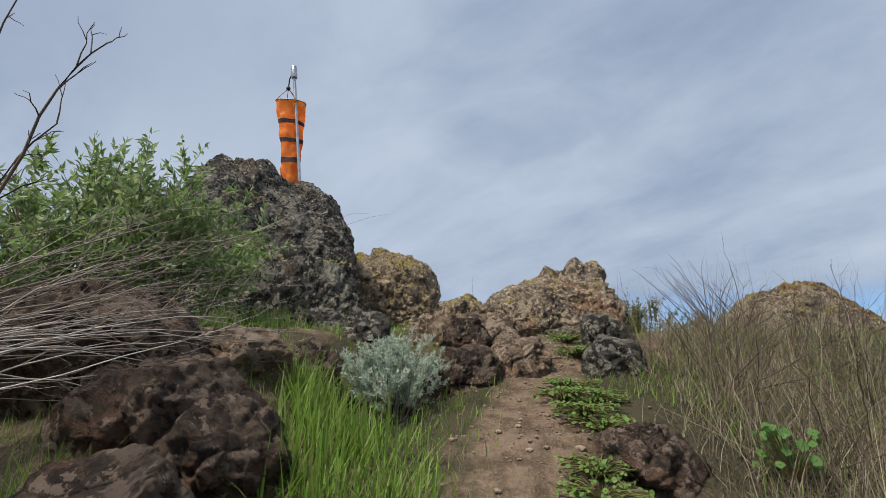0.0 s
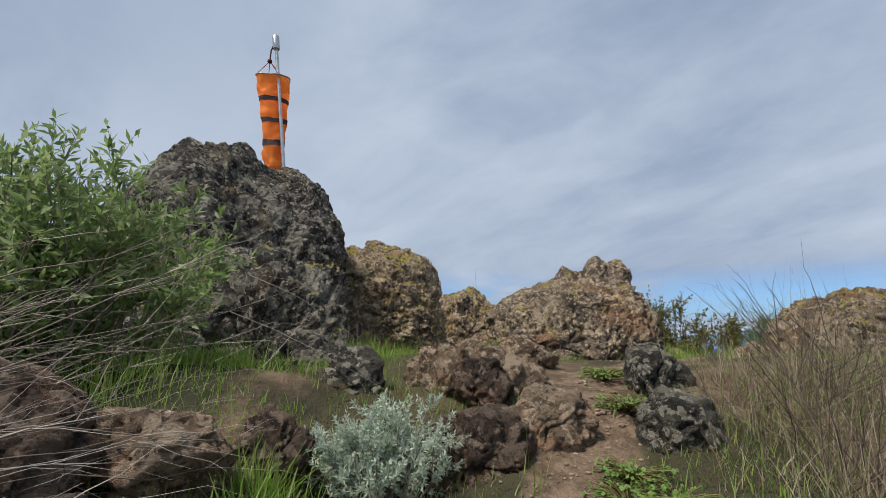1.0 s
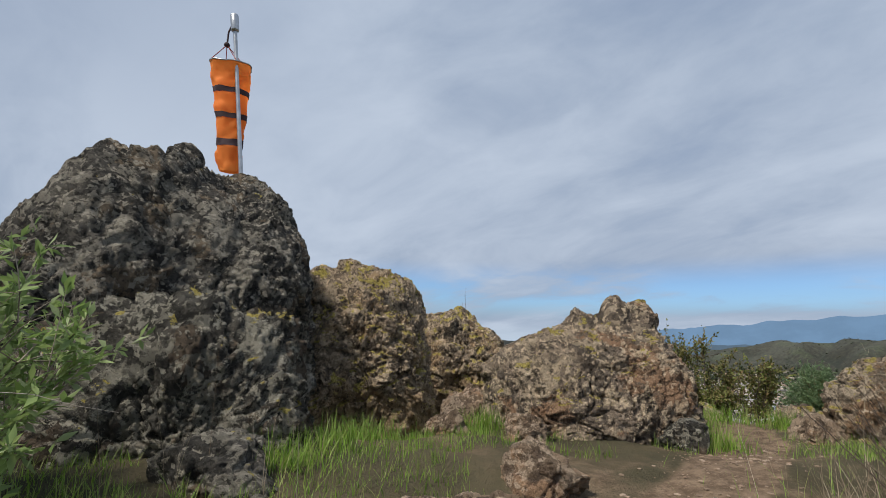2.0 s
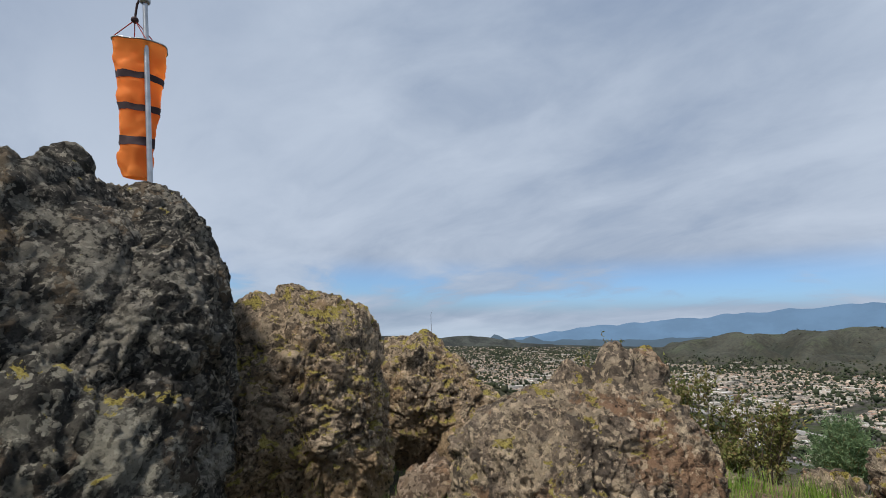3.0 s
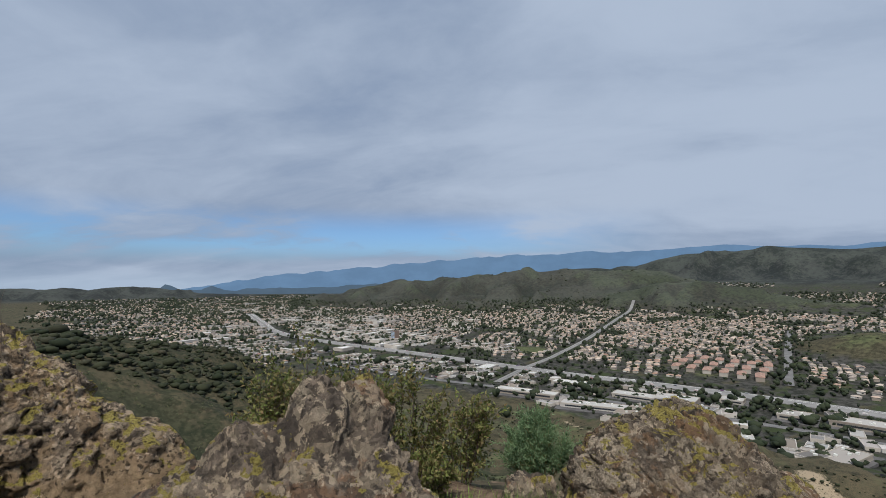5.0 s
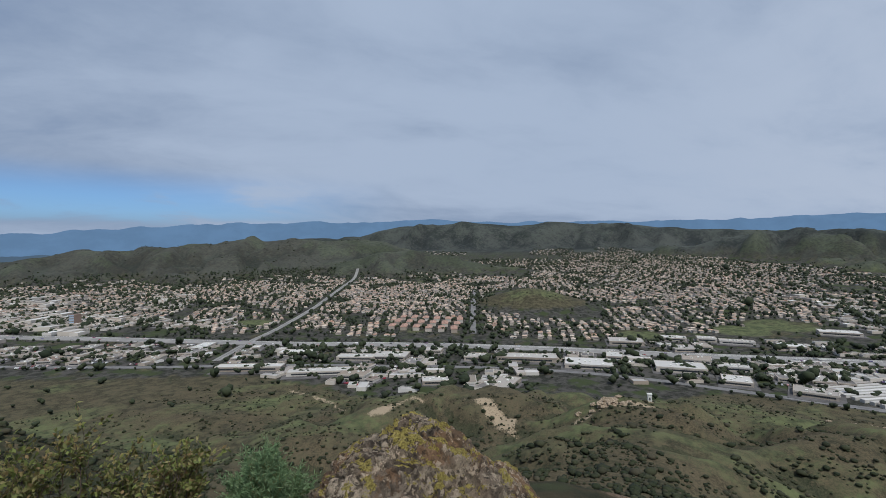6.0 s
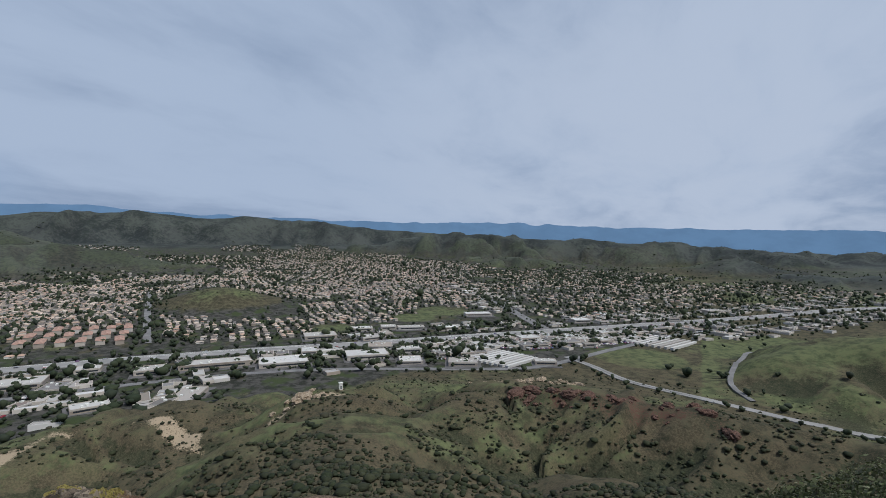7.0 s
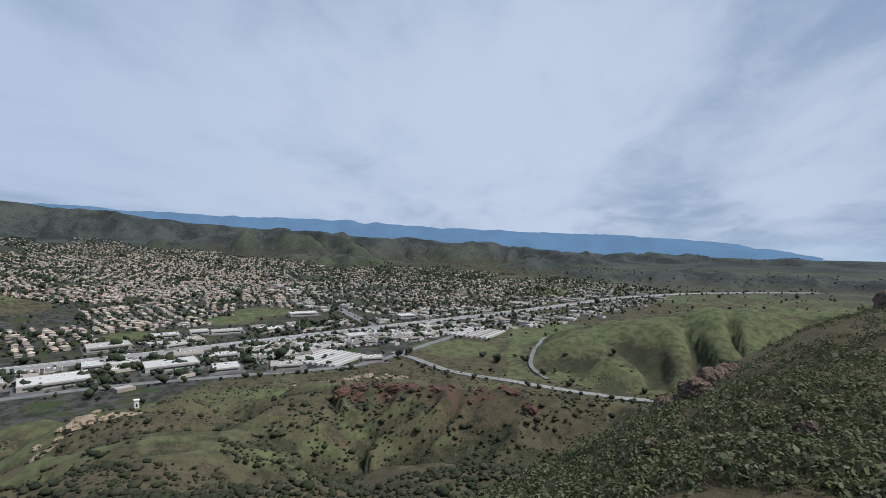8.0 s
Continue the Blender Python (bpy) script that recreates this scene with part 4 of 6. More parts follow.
def place_houses():
    rows = []
    for (cx, cy), (hu, hv), turn, lot, gap, share in ESTATES:
        lot, gap = 0.86 * lot, 0.80 * gap
        u, v = np.meshgrid(np.arange(-hu, hu, lot), np.arange(-hv, hv, gap))
        band = (np.arange(len(v)) % 2)[:, None] * 2 - 1
        v = v + band * gap * 0.13
        bow = 26 * layers(flat2(u + cx, v + cy, 1 / 260.0), 2, 5).reshape(u.shape)
        v = v + bow + rng.normal(0, 1.1, u.shape)
        u = u + rng.normal(0, 1.2, u.shape)
        c, s = math.cos(radians(turn)), math.sin(radians(turn))
        x, y = (cx + c * u - s * v).ravel(), (cy + s * u + c * v).ravel()
        edge = np.hypot(u / hu, v / hv).ravel() + 0.22 * layers(flat2(x, y, 1 / 120.0), 3, 9)
        keep = (rng.random(x.size) < share * 0.95) & (edge < 1.08) & (layers(flat2(x, y, 1 / 95.0), 2, 66) < 0.62) & buildable(x, y, 0.16 if cx < 2000 and cy > -1000 else 0.40)
        for a, b, q in zip(x[keep], y[keep], np.ravel(band * np.ones_like(u))[keep]):
            rows.append((a, b, turn + (0 if q > 0 else 180) + rng.normal(0, 7) + rng.choice([0, 90], p=[0.75, 0.25])))
    return np.array(rows)


HOMES = place_houses()
HOMES = HOMES[np.argsort(np.hypot(HOMES[:, 0] - 1, HOMES[:, 1] - 4))]
STYLES = [(10.5, 7.6, 2.5, 1.7), (9.2, 7.2, 3.9, 1.6), (11.5, 7, 2.6, 1.8), (9, 7.6, 4.1, 1.5)]


def house(w, d, h, pitch):
    """A small stucco house: walls, hipped roof, garage door and windows."""
    root = empty("house", "beige stucco suburban house with a hipped tile roof", "house", group="valley houses")
    bw, bf, rv, rq, rt = house_shape(w, d, h, pitch)
    part("wall", mesh_of("wall", bw, bf, [WALL_PALE], smooth=False), None, root)
    part("roof", mesh_of("roof", rv, [rq, rt], [ROOF_TILE], smooth=False), None, root, "brown tile roof")
    for sx, wide, lo, hi in ((-0.25, 4.6, 0.1, 2.3), (0.22, 2.0, 0.9, 2.3)):
        b = bmesh.new()
        box(b, sx * w - wide / 2, -d / 2 - 0.08, lo, sx * w + wide / 2, -d / 2 + 0.05, hi)
        part("garage_door" if wide > 3 else "window", b, LINE_PAINT if wide > 3 else GLASS_DARK, root)
    return root


masters = [house(*s) for s in STYLES]
NEAR_HOMES = 220
for n, ((x, y, turn), g) in enumerate(zip(HOMES[:NEAR_HOMES], land(HOMES[:NEAR_HOMES, 0], HOMES[:NEAR_HOMES, 1]))):
    m = pose(x, y, g + 0.2, 0, 0, turn)
    if n < len(masters):
        masters[n].matrix_basis = m
    else:
        copy_thing(masters[int(rng.integers(len(masters)))], m)


def scatter(shapes, places, turns, scales, picks, mat_shift=None):
    """Joins copies of (verts, list of (faces, material index)) shapes into arrays for one mesh."""
    V, F, M, base = [], {}, {}, 0
    for s, (sv, groups) in enumerate(shapes):
        sel = np.nonzero(picks == s)[0]
        if not len(sel):
            continue
        c, sn = np.cos(turns[sel])[:, None], np.sin(turns[sel])[:, None]
        k = scales[sel] if np.ndim(scales) > 1 else np.repeat(scales[sel][:, None], 3, 1)
        vx, vy, vz = sv[None, :, 0] * k[:, :1], sv[None, :, 1] * k[:, 1:2], sv[None, :, 2] * k[:, 2:]
        out = np.stack([c * vx - sn * vy, sn * vx + c * vy, vz], -1) + places[sel][:, None]
        V.append(out.reshape(-1, 3))
        off = base + np.arange(len(sel))[:, None, None] * len(sv)
        for f, mi in groups:
            F.setdefault(f.shape[1], []).append((f[None] + off).reshape(-1, f.shape[1]))
            M.setdefault(f.shape[1], []).append(np.full(len(sel) * len(f), mi))
        base += len(sel) * len(sv)
    sizes = sorted(F)
    return np.vstack(V), [np.vstack(F[s]) for s in sizes], np.concatenate([np.concatenate(M[s]) for s in sizes])


def stuff(name, label, category, arrays, mats, smooth=False):
    v, f, mi = arrays
    return tagged(new(name, mesh_of(name, v, f, mats, mi, smooth)), label, category, kind="stuff")


far_homes = HOMES[NEAR_HOMES:]
shapes = []
for s in STYLES:
    bw, bf, rv, rq, rt = house_shape(*s)
    shapes.append((np.vstack([bw, rv]), [(bf, 0), (rq + len(bw), 1), (rt + len(bw), 1)]))
n = len(far_homes)
spots = np.c_[far_homes[:, :2], land(far_homes[:, 0], far_homes[:, 1]) + 0.2]
stuff("far_houses", "streets of small pale houses filling the valley", "houses", scatter(shapes, spots, np.radians(far_homes[:, 2]), np.c_[rng.uniform(0.7, 1.15, n), rng.uniform(0.7, 1.1, n), rng.uniform(0.85, 1.1, n)], rng.integers(0, 4, n)), [WALL_ISL, ROOF_ISL])


def hall(w, d, h, units, label, roof=None):
    """A flat-roofed commercial block: walls, parapet, white roof, window bands and roof plant."""
    root = empty("commercial_building", label, "building", group="commercial blocks")
    b = bmesh.new()
    box(b, -w / 2, -d / 2, -3, w / 2, d / 2, h)
    part("wall", b, WALL_PALE, root)
    b = bmesh.new()
    box(b, -w / 2 - 13, -d / 2 - 6, -2.5, w / 2 + 10, d / 2 + 5, 0.25)
    part("car_park", b, LOT, root, "grey asphalt car park")
    b = bmesh.new()
    box(b, -w / 2 + 0.5, -d / 2 + 0.5, h - 0.2, w / 2 - 0.5, d / 2 - 0.5, h + 0.25)
    part("roof", b, roof or ROOF_WHITE, root, "pale flat membrane roof")
    for q, (x0, y0, x1, y1) in enumerate(((-w / 2 - 0.3, -d / 2 - 0.3, w / 2 + 0.3, -d / 2 + 0.4), (-w / 2 - 0.3, d / 2 - 0.4, w / 2 + 0.3, d / 2 + 0.3), (-w / 2 - 0.3, -d / 2 + 0.4, -w / 2 + 0.4, d / 2 - 0.4), (w / 2 - 0.4, -d / 2 + 0.4, w / 2 + 0.3, d / 2 - 0.4))):
        b = bmesh.new()
        box(b, x0, y0, h - 1.0, x1, y1, h + 0.8)
        part("parapet", b, WALL_PALE, root)
    for side in (-1, 1):
        b = bmesh.new()
        box(b, side * w / 2 - 0.12, -d * 0.42, h * 0.35, side * w / 2 + 0.12, d * 0.42, h * 0.68)
        part("window_band", b, GLASS_DARK, root)
    for q in range(units):
        b = bmesh.new()
        ux, uy = (q * 0.37 % 1 - 0.5) * w * 0.7, (q * 0.61 % 1 - 0.5) * d * 0.6
        box(b, ux - 1.6, uy - 1.2, h + 0.25, ux + 1.6, uy + 1.2, h + 1.9, 0.1)
        part("rooftop_unit", b, LINE_PAINT, root)
    return root


HALLS = [hall(34, 23, 4.6, 3, "white-roofed warehouse block beside its car park"), hall(50, 24, 5.0, 4, "long pale warehouse with a white flat roof"), hall(24, 17, 4.2, 2, "small flat-roofed office block with a window band"),
         hall(30, 38, 5.5, 4, "large white-roofed industrial hall"), hall(19, 13, 3.8, 1, "low beige commercial unit with a flat roof")]
# trading strips: a line, how far apart, how far to each side, share built
STRIPS = [([(720, 470), (738, 190), (732, -20), (722, -140)], 50, (-30, 22), 0.85), ([(600, 470), (595, 330), (580, 200), (545, 90)], 46, (-22, 24), 0.8), ([(655, 420), (660, 200), (640, 80)], 52, (0,), 0.7), ([(700, -60), (690, -200), (668, -300)], 50, (0,), 0.9), ([(705, -230), (690, -330)], 40, (-16, 18), 0.8), ([(740, -420), (720, -620), (715, -900)], 38, (-8, 22, 44), 0.75), ([(738, -180), (725, -330), (705, -480), (690, -620)], 46, (-22, 24), 0.9),
          ([(650, 520), (600, 700), (520, 900)], 56, (-38, 4, 44), 0.85), ([(470, 1000), (440, 1250)], 64, (-60, 0, 60), 0.7), ([(760, 980), (700, 1350), (780, 1700)], 62, (10, 75, 150), 0.75),
          ([(870, -300), (850, -560)], 52, (0, 60), 0.7), ([(880, -640), (820, -1000), (830, -1500)], 58, (-20, 40, 100), 0.62), ([(660, -760), (650, -1050), (660, -1450)], 54, (-36, 20), 0.62),
          ([(1010, -560), (1400, -640)], 60, (-40, 30), 0.7), ([(900, 2000), (1100, 2500)], 80, (-140, -40, 60, 180), 0.6), ([(500, 2050), (700, 2600)], 90, (-80, 60), 0.5), ([(1000, 1050), (1250, 1250)], 60, (-30, 40), 0.6), ([(850, 1400), (1000, 1750), (1080, 2100)], 84, (-60, 40), 0.7), ([(860, 700), (820, 950), (800, 1200)], 60, (-10, 40), 0.8), ([(870, -100), (880, -200)], 44, (-6, 34), 0.9)]
# the larger halls between the hill road and the freeway: place, breadth, length, height, bearing
YARDS = [(685, 275, 36, 52, 6.0, 8), (740, 222, 24, 28, 5.0, 8), (706, 145, 30, 34, 5.5, 6), (716, 69, 30, 88, 6.5, 3), (696, -19, 44, 64, 6.0, 0), (704, -139, 40, 62, 6.5, -4), (715, -208, 22, 40, 6.0, -8), (651, -192, 34, 32, 4.5, -12), (612, -258, 30, 40, 5.0, -22),
         (577, -372, 20, 30, 5.0, -25), (568, 443, 20, 92, 6.0, 16), (672, 430, 26, 64, 5.0, 14), (573, 337, 22, 84, 5.0, 22), (559, 168, 22, 32, 4.5, 20), (665, 325, 24, 58, 5.0, 10), (874, -88, 40, 56, 6.0, 0), (917, -172, 26, 42, 5.0, -6), (914, -225, 24, 30, 6.0, -8), (899, -268, 22, 52, 5.0, -10), (998, -461, 34, 60, 5.0, -14)]
for x, y, w, d, h, turn in YARDS:
    hall(w, d, h, 3 + int(d / 20), "large white-roofed hall beside its car park", YARD_ROOF).matrix_basis = pose(x, y, height(x, y) + 0.3, 0, 0, turn)
YARD_XY = np.array([p[:2] for p in YARDS])


def clear_of_yards(x, y, gap):
    return np.hypot(np.subtract.outer(x, YARD_XY[:, 0]), np.subtract.outer(y, YARD_XY[:, 1])).min(1) > gap


sites = []
for line, gap, sides, share in STRIPS:
    p = smooth_line(line, gap * 0.72)
    d = np.gradient(p, axis=0)
    d /= np.linalg.norm(d, axis=1)[:, None]
    for side in sides:
        q = p + np.stack([d[:, 1], -d[:, 0]], 1) * side + rng.normal(0, 7, p.shape)
        ok = (rng.random(len(q)) < share) & buildable(q[:, 0], q[:, 1], 0.3) & clear_of_yards(q[:, 0], q[:, 1], 52)
        sites += [(a, b, math.degrees(math.atan2(-e[0], e[1])) + rng.normal(0, 5)) for (a, b), e, o in zip(q, d, ok) if o]
used = set()
# the smaller sheds and shops between them
low = []
for line, gap, sides, share in STRIPS:
    p = smooth_line(line, 17.0)
    for q in range(3 if len(sides) > 1 else 2):
        low.append(p + rng.normal(0, 30, p.shape))
low = np.vstack(low)
low = low[buildable(low[:, 0], low[:, 1], 0.3) & clear_of_yards(low[:, 0], low[:, 1], 44)]
shed_shapes = []
for w, d, h in ((20, 11, 3.4), (13, 9, 3.2), (30, 10, 3.8), (16, 14, 4.0)):
    e = 0.5
    v = np.array([(-w, -d, -4), (w, -d, -4), (w, d, -4), (-w, d, -4), (-w, -d, 2 * h), (w, -d, 2 * h), (w, d, 2 * h), (-w, d, 2 * h)]) / 2.0
    rim = np.array([(-w / 2 + e, -d / 2 + e, h - 0.5), (w / 2 - e, -d / 2 + e, h - 0.5), (w / 2 - e, d / 2 - e, h - 0.5), (-w / 2 + e, d / 2 - e, h - 0.5)])
    inner = np.vstack([rim + (0, 0, 0.5), rim])
    f = [(0, 1, 5, 4), (1, 2, 6, 5), (2, 3, 7, 6), (3, 0, 4, 7), (4, 5, 9, 8), (5, 6, 10, 9), (6, 7, 11, 10), (7, 4, 8, 11)]
    shed_shapes.append((np.vstack([v, inner]), [(np.array(f), 0), (np.array([(12, 13, 14, 15)]), 1)]))
n = len(low)
stuff("far_sheds", "low flat-roofed shops and sheds crowded along the freeway", "buildings", scatter(shed_shapes, np.c_[low, land(low[:, 0], low[:, 1]) + 0.3], rng.choice([0.05, 0.25, 1.62, 1.8], n) + rng.normal(0, 0.08, n), np.c_[rng.uniform(0.7, 1.3, n), rng.uniform(0.7, 1.3, n), np.ones(n)], rng.integers(0, 4, n)), [WALL_ISL, SHED_ROOF])
# long pale halls on the plain to the north-east
n = 620
az, r = rng.uniform(14, 56, n), 1150 + 1900 * rng.random(n) ** 1.3
hx, hy = SUMMIT[0] + r * np.sin(np.radians(az)), SUMMIT[1] + r * np.cos(np.radians(az))
keep = (layers(flat2(hx, hy, 1 / 260.0), 2, 44) > -0.05) & buildable(hx, hy, 0.2) & (hy > 760 + 0.25 * hx)
mall = np.array([polar(az, r) for az, r in ((111.5, 1500), (112.6, 1540), (113.6, 1500), (114.4, 1560), (112.2, 1600), (113.4, 1640), (114.8, 1460), (110.8, 1580))])
hx, hy = np.r_[hx[keep], mall[:, 0]], np.r_[hy[keep], mall[:, 1]]
n = len(hx)
stuff("far_halls", "long white-roofed halls on the plain beyond the freeway", "buildings", scatter(shed_shapes, np.c_[hx, hy, land(hx, hy) + 0.3], rng.choice([0.25, 0.35, 1.9], n) + rng.normal(0, 0.06, n), np.c_[rng.uniform(1.3, 3.0, n), rng.uniform(1.3, 2.4, n), rng.uniform(1.2, 2.0, n)], rng.integers(0, 4, n)), [WALL_ISL, HALL_ROOF])
for (x, y, turn), g in zip(sites, land(np.array(sites)[:, 0], np.array(sites)[:, 1])):
    j = int(rng.choice([0, 1, 2, 3, 4], p=[0.22, 0.10, 0.30, 0.06, 0.32]))
    m = pose(x, y, g + 0.3, 0, 0, turn)
    if j not in used:
        HALLS[j].matrix_basis = m
        used.add(j)
    else:
        copy_thing(HALLS[j], m)
for j, ob in enumerate(HALLS):
    if j not in used:
        ob.matrix_basis = pose(720, 90 + 60 * j, height(720, 90 + 60 * j) + 0.3)


def storage_rows(cx, cy, turn, count, length, gap):
    """Long rows of pale roofs side by side: a storage yard."""
    yard = empty("storage_yard", "storage yard with long parallel rows of white roofs", "building", (cx, cy, height(cx, cy) + 0.3))
    yard.rotation_euler = (0, 0, radians(turn))
    for q in range(count):
        b = bmesh.new()
        ln = length * (1 - 0.25 * abs(q - count / 2) / count)
        box(b, (q - count / 2) * gap - 2.6, -ln / 2, -2, (q - count / 2) * gap + 2.6, ln / 2, 3.0, 0.15)
        part("storage_shed", b, YARD_ROOF, yard)
    return yard


storage_rows(628, -322, 24, 10, 84, 9.0)
storage_rows(640, -640, 18, 10, 100, 10)


def terrace(length):
    """A long row of townhouses under one terracotta roof."""
    root = empty("townhouse_row", "long row of townhouses under a terracotta roof", "building", group="townhouse rows")
    bw, bf, rv, rq, rt = house_shape(length, 13, 6.0, 2.6)
    part("wall", mesh_of("wall", bw, bf, [WALL_PALE], smooth=False), None, root)
    part("roof", mesh_of("roof", rv, [rq, rt], [TERRACOTTA], smooth=False), None, root, "terracotta tile roof")
    for q in range(int(length / 9)):
        b = bmesh.new()
        ux = (q + 0.5) * 9 - length / 2
        box(b, ux - 1.4, -6.6, 3.6, ux + 1.4, -6.4, 5.0)
        part("window", b, GLASS_DARK, root)
    return root


TERRACOTTA = plain("terracotta", (0.34, 0.215, 0.165), 0.9, vary=0.2, scale=0.2)
rows = [terrace(44), terrace(36)]
for n, (x, y, turn) in enumerate([(930 + 52 * (q % 3), 235 + 27 * (q // 3) + 6 * (q % 3), 14) for q in range(18)]):
    m = pose(x, y, height(x, y) + 0.2, 0, 0, turn)
    if n < 2:
        rows[n].matrix_basis = m
    else:
        copy_thing(rows[n % 2], m)


def glass_block():
    """A pale glazed tower among low roofs."""
    x, y = 779, 1055
    root = empty("office_tower", "pale glazed office tower among low roofs", "building", (x, y, height(x, y)))
    b = bmesh.new()
    box(b, -8, -8, -2, 8, 8, 24, 0.4)
    part("wall", b, ROOF_WHITE, root)
    for q in range(6):
        b = bmesh.new()
        box(b, -8.15, -7.4, 2.2 + 3.6 * q, 8.15, 7.4, 4.4 + 3.6 * q)
        part("window_band", b, PALE_GLASS, root)


PALE_GLASS = plain("pale_glass", (0.35, 0.45, 0.55), 0.15, spec=0.6)
glass_block()

# cars in rows on the car parks and along the freeway
lots = np.array([(x + rng.normal(0, 4), y + rng.normal(0, 4), t) for x, y, t in sites for _ in range(1)])
cars = []
for x, y, t in lots[:110]:
    c, s = math.cos(radians(t)), math.sin(radians(t))
    for row in (-26, 26):
        for q in range(9):
            if rng.random() < 0.6:
                u, v = row + rng.normal(0, 0.3), (q - 4) * 2.9
                cars.append((x + c * u - s * v, y + s * u + c * v, radians(t)))
fw = smooth_line(FREEWAY, 30.0)
for (x, y), (dx, dy) in zip(fw, np.gradient(fw, axis=0)):
    for lane in (-13, -9, -5, 6, 10, 14):
        if rng.random() < 0.22:
            l = math.hypot(dx, dy)
            cars.append((x + dy / l * lane, y - dx / l * lane, math.atan2(dy, dx)))
cars = np.array(cars)
cv = np.array([(-2.2, -0.9, 0.2), (2.2, -0.9, 0.2), (2.2, 0.9, 0.2), (-2.2, 0.9, 0.2), (-2.2, -0.9, 0.85), (2.2, -0.9, 0.8), (2.2, 0.9, 0.8), (-2.2, 0.9, 0.85), (-1.5, -0.75, 1.45), (0.7, -0.75, 1.45), (0.7, 0.75, 1.45), (-1.5, 0.75, 1.45)])
cf = np.array([(0, 1, 5, 4), (1, 2, 6, 5), (2, 3, 7, 6), (3, 0, 4, 7), (4, 5, 9, 8), (5, 6, 10, 9), (6, 7, 11, 10), (7, 4, 8, 11), (8, 9, 10, 11)])
spots = np.c_[cars[:, :2], land(cars[:, 0], cars[:, 1]) + 0.75]
stuff("distant_cars", "tiny parked and passing cars of mixed colours", "cars", scatter([(cv, [(cf, 0)])], spots, cars[:, 2], np.full(len(cars), 1.1), np.zeros(len(cars), int)), [CARS])


def clump(seed, tris=2, lobes=4, flat=0.8):
    """A small uneven crown of several knobbly lobes, resting at the origin."""
    r = np.random.default_rng(seed)
    d, f = sphere_points(tris)
    V, F = [], []
    for l in range(lobes):
        a = r.uniform(0, 6.28)
        c = np.array([0.42 * math.cos(a), 0.42 * math.sin(a), r.uniform(0.35, 0.75)]) * (0 if l == 0 else 1) + (0, 0, 0.45 if l == 0 else 0)
        rad = r.uniform(0.32, 0.55) * (1 + 0.35 * (lattice(d * 2.2 + l * 7, seed)[:, None] - 0.5) * 2)
        V.append(d * rad * (1, 1, flat) + c)
        F.append(f + l * len(d))
    return np.vstack(V), [(np.vstack(F), 0)]


TREES = [clump(s, 1, 1, 1.0) for s in (1, 2, 3)] + [clump(s, 1, 2) for s in (4, 8)]
BUSHES = [clump(s, 1, 1, 0.7) for s in (5, 6, 7)]


def trees_in_town():
    spots = []
    for (cx, cy), (hu, hv), turn, *_ in ESTATES:
        n = int(hu * hv * 4 / 290)
        u, v = rng.uniform(-hu, hu, n), rng.uniform(-hv, hv, n)
        c, s = math.cos(radians(turn)), math.sin(radians(turn))
        spots.append(np.c_[cx + c * u - s * v, cy + s * u + c * v])
    for line, gap, *_ in STRIPS:
        p = smooth_line(line, 14.0)
        spots.append(np.vstack([p + rng.normal(0, 34, p.shape) for _ in range(9)]))
    for line, off in ((FREEWAY, 27), (FREEWAY, -27), (CROSSING, 13), (CROSSING, -13), (ARTERIAL, 19), (FRONTAGE, 14), (CANYON_ROAD, 15), (SOUTH_ROAD, -20)):
        p = smooth_line(line, 13.0)
        d = np.gradient(p, axis=0)
        d /= np.linalg.norm(d, axis=1)[:, None]
        keep = rng.random(len(p)) < 0.75
        spots.append((p + np.stack([d[:, 1], -d[:, 0]], 1) * off + rng.normal(0, 2.5, p.shape))[keep])
    n = 3600
    az, r = rng.uniform(0, 172, n), np.sqrt(rng.uniform(560**2, 2900**2, n))
    spots.append(np.c_[1 + r * np.sin(np.radians(az)), 4 + r * np.cos(np.radians(az))])
    p = np.vstack(spots)
    z = land(p[:, 0], p[:, 1])
    ok = (z - floor_level(p[:, 0], p[:, 1]) < 30) & ~near_line(p[:, 0], p[:, 1], FREEWAY, 21)
    for fx, fy, fr in FIELDS:
        ok &= np.hypot(p[:, 0] - fx, p[:, 1] - fy) > fr * 0.95
    ok &= np.ones(len(p), bool) & ~near_line(p[:, 0], p[:, 1], FRONTAGE, 8) & ~near_line(p[:, 0], p[:, 1], ARTERIAL, 12)
    return np.c_[p, z][ok]


spots = trees_in_town()
n = len(spots)
wide = rng.gamma(3.2, 1.15, n) + 1.8
stuff("town_trees", "dark green trees scattered between the houses", "trees", scatter(TREES, spots, rng.uniform(0, 6.28, n), np.c_[wide * rng.uniform(0.8, 1.3, n), wide, wide * rng.uniform(0.75, 1.4, n)], np.where(np.hypot(spots[:, 0], spots[:, 1]) < 1000, rng.integers(3, 5, n), rng.integers(0, 3, n))), [CROWN], True)

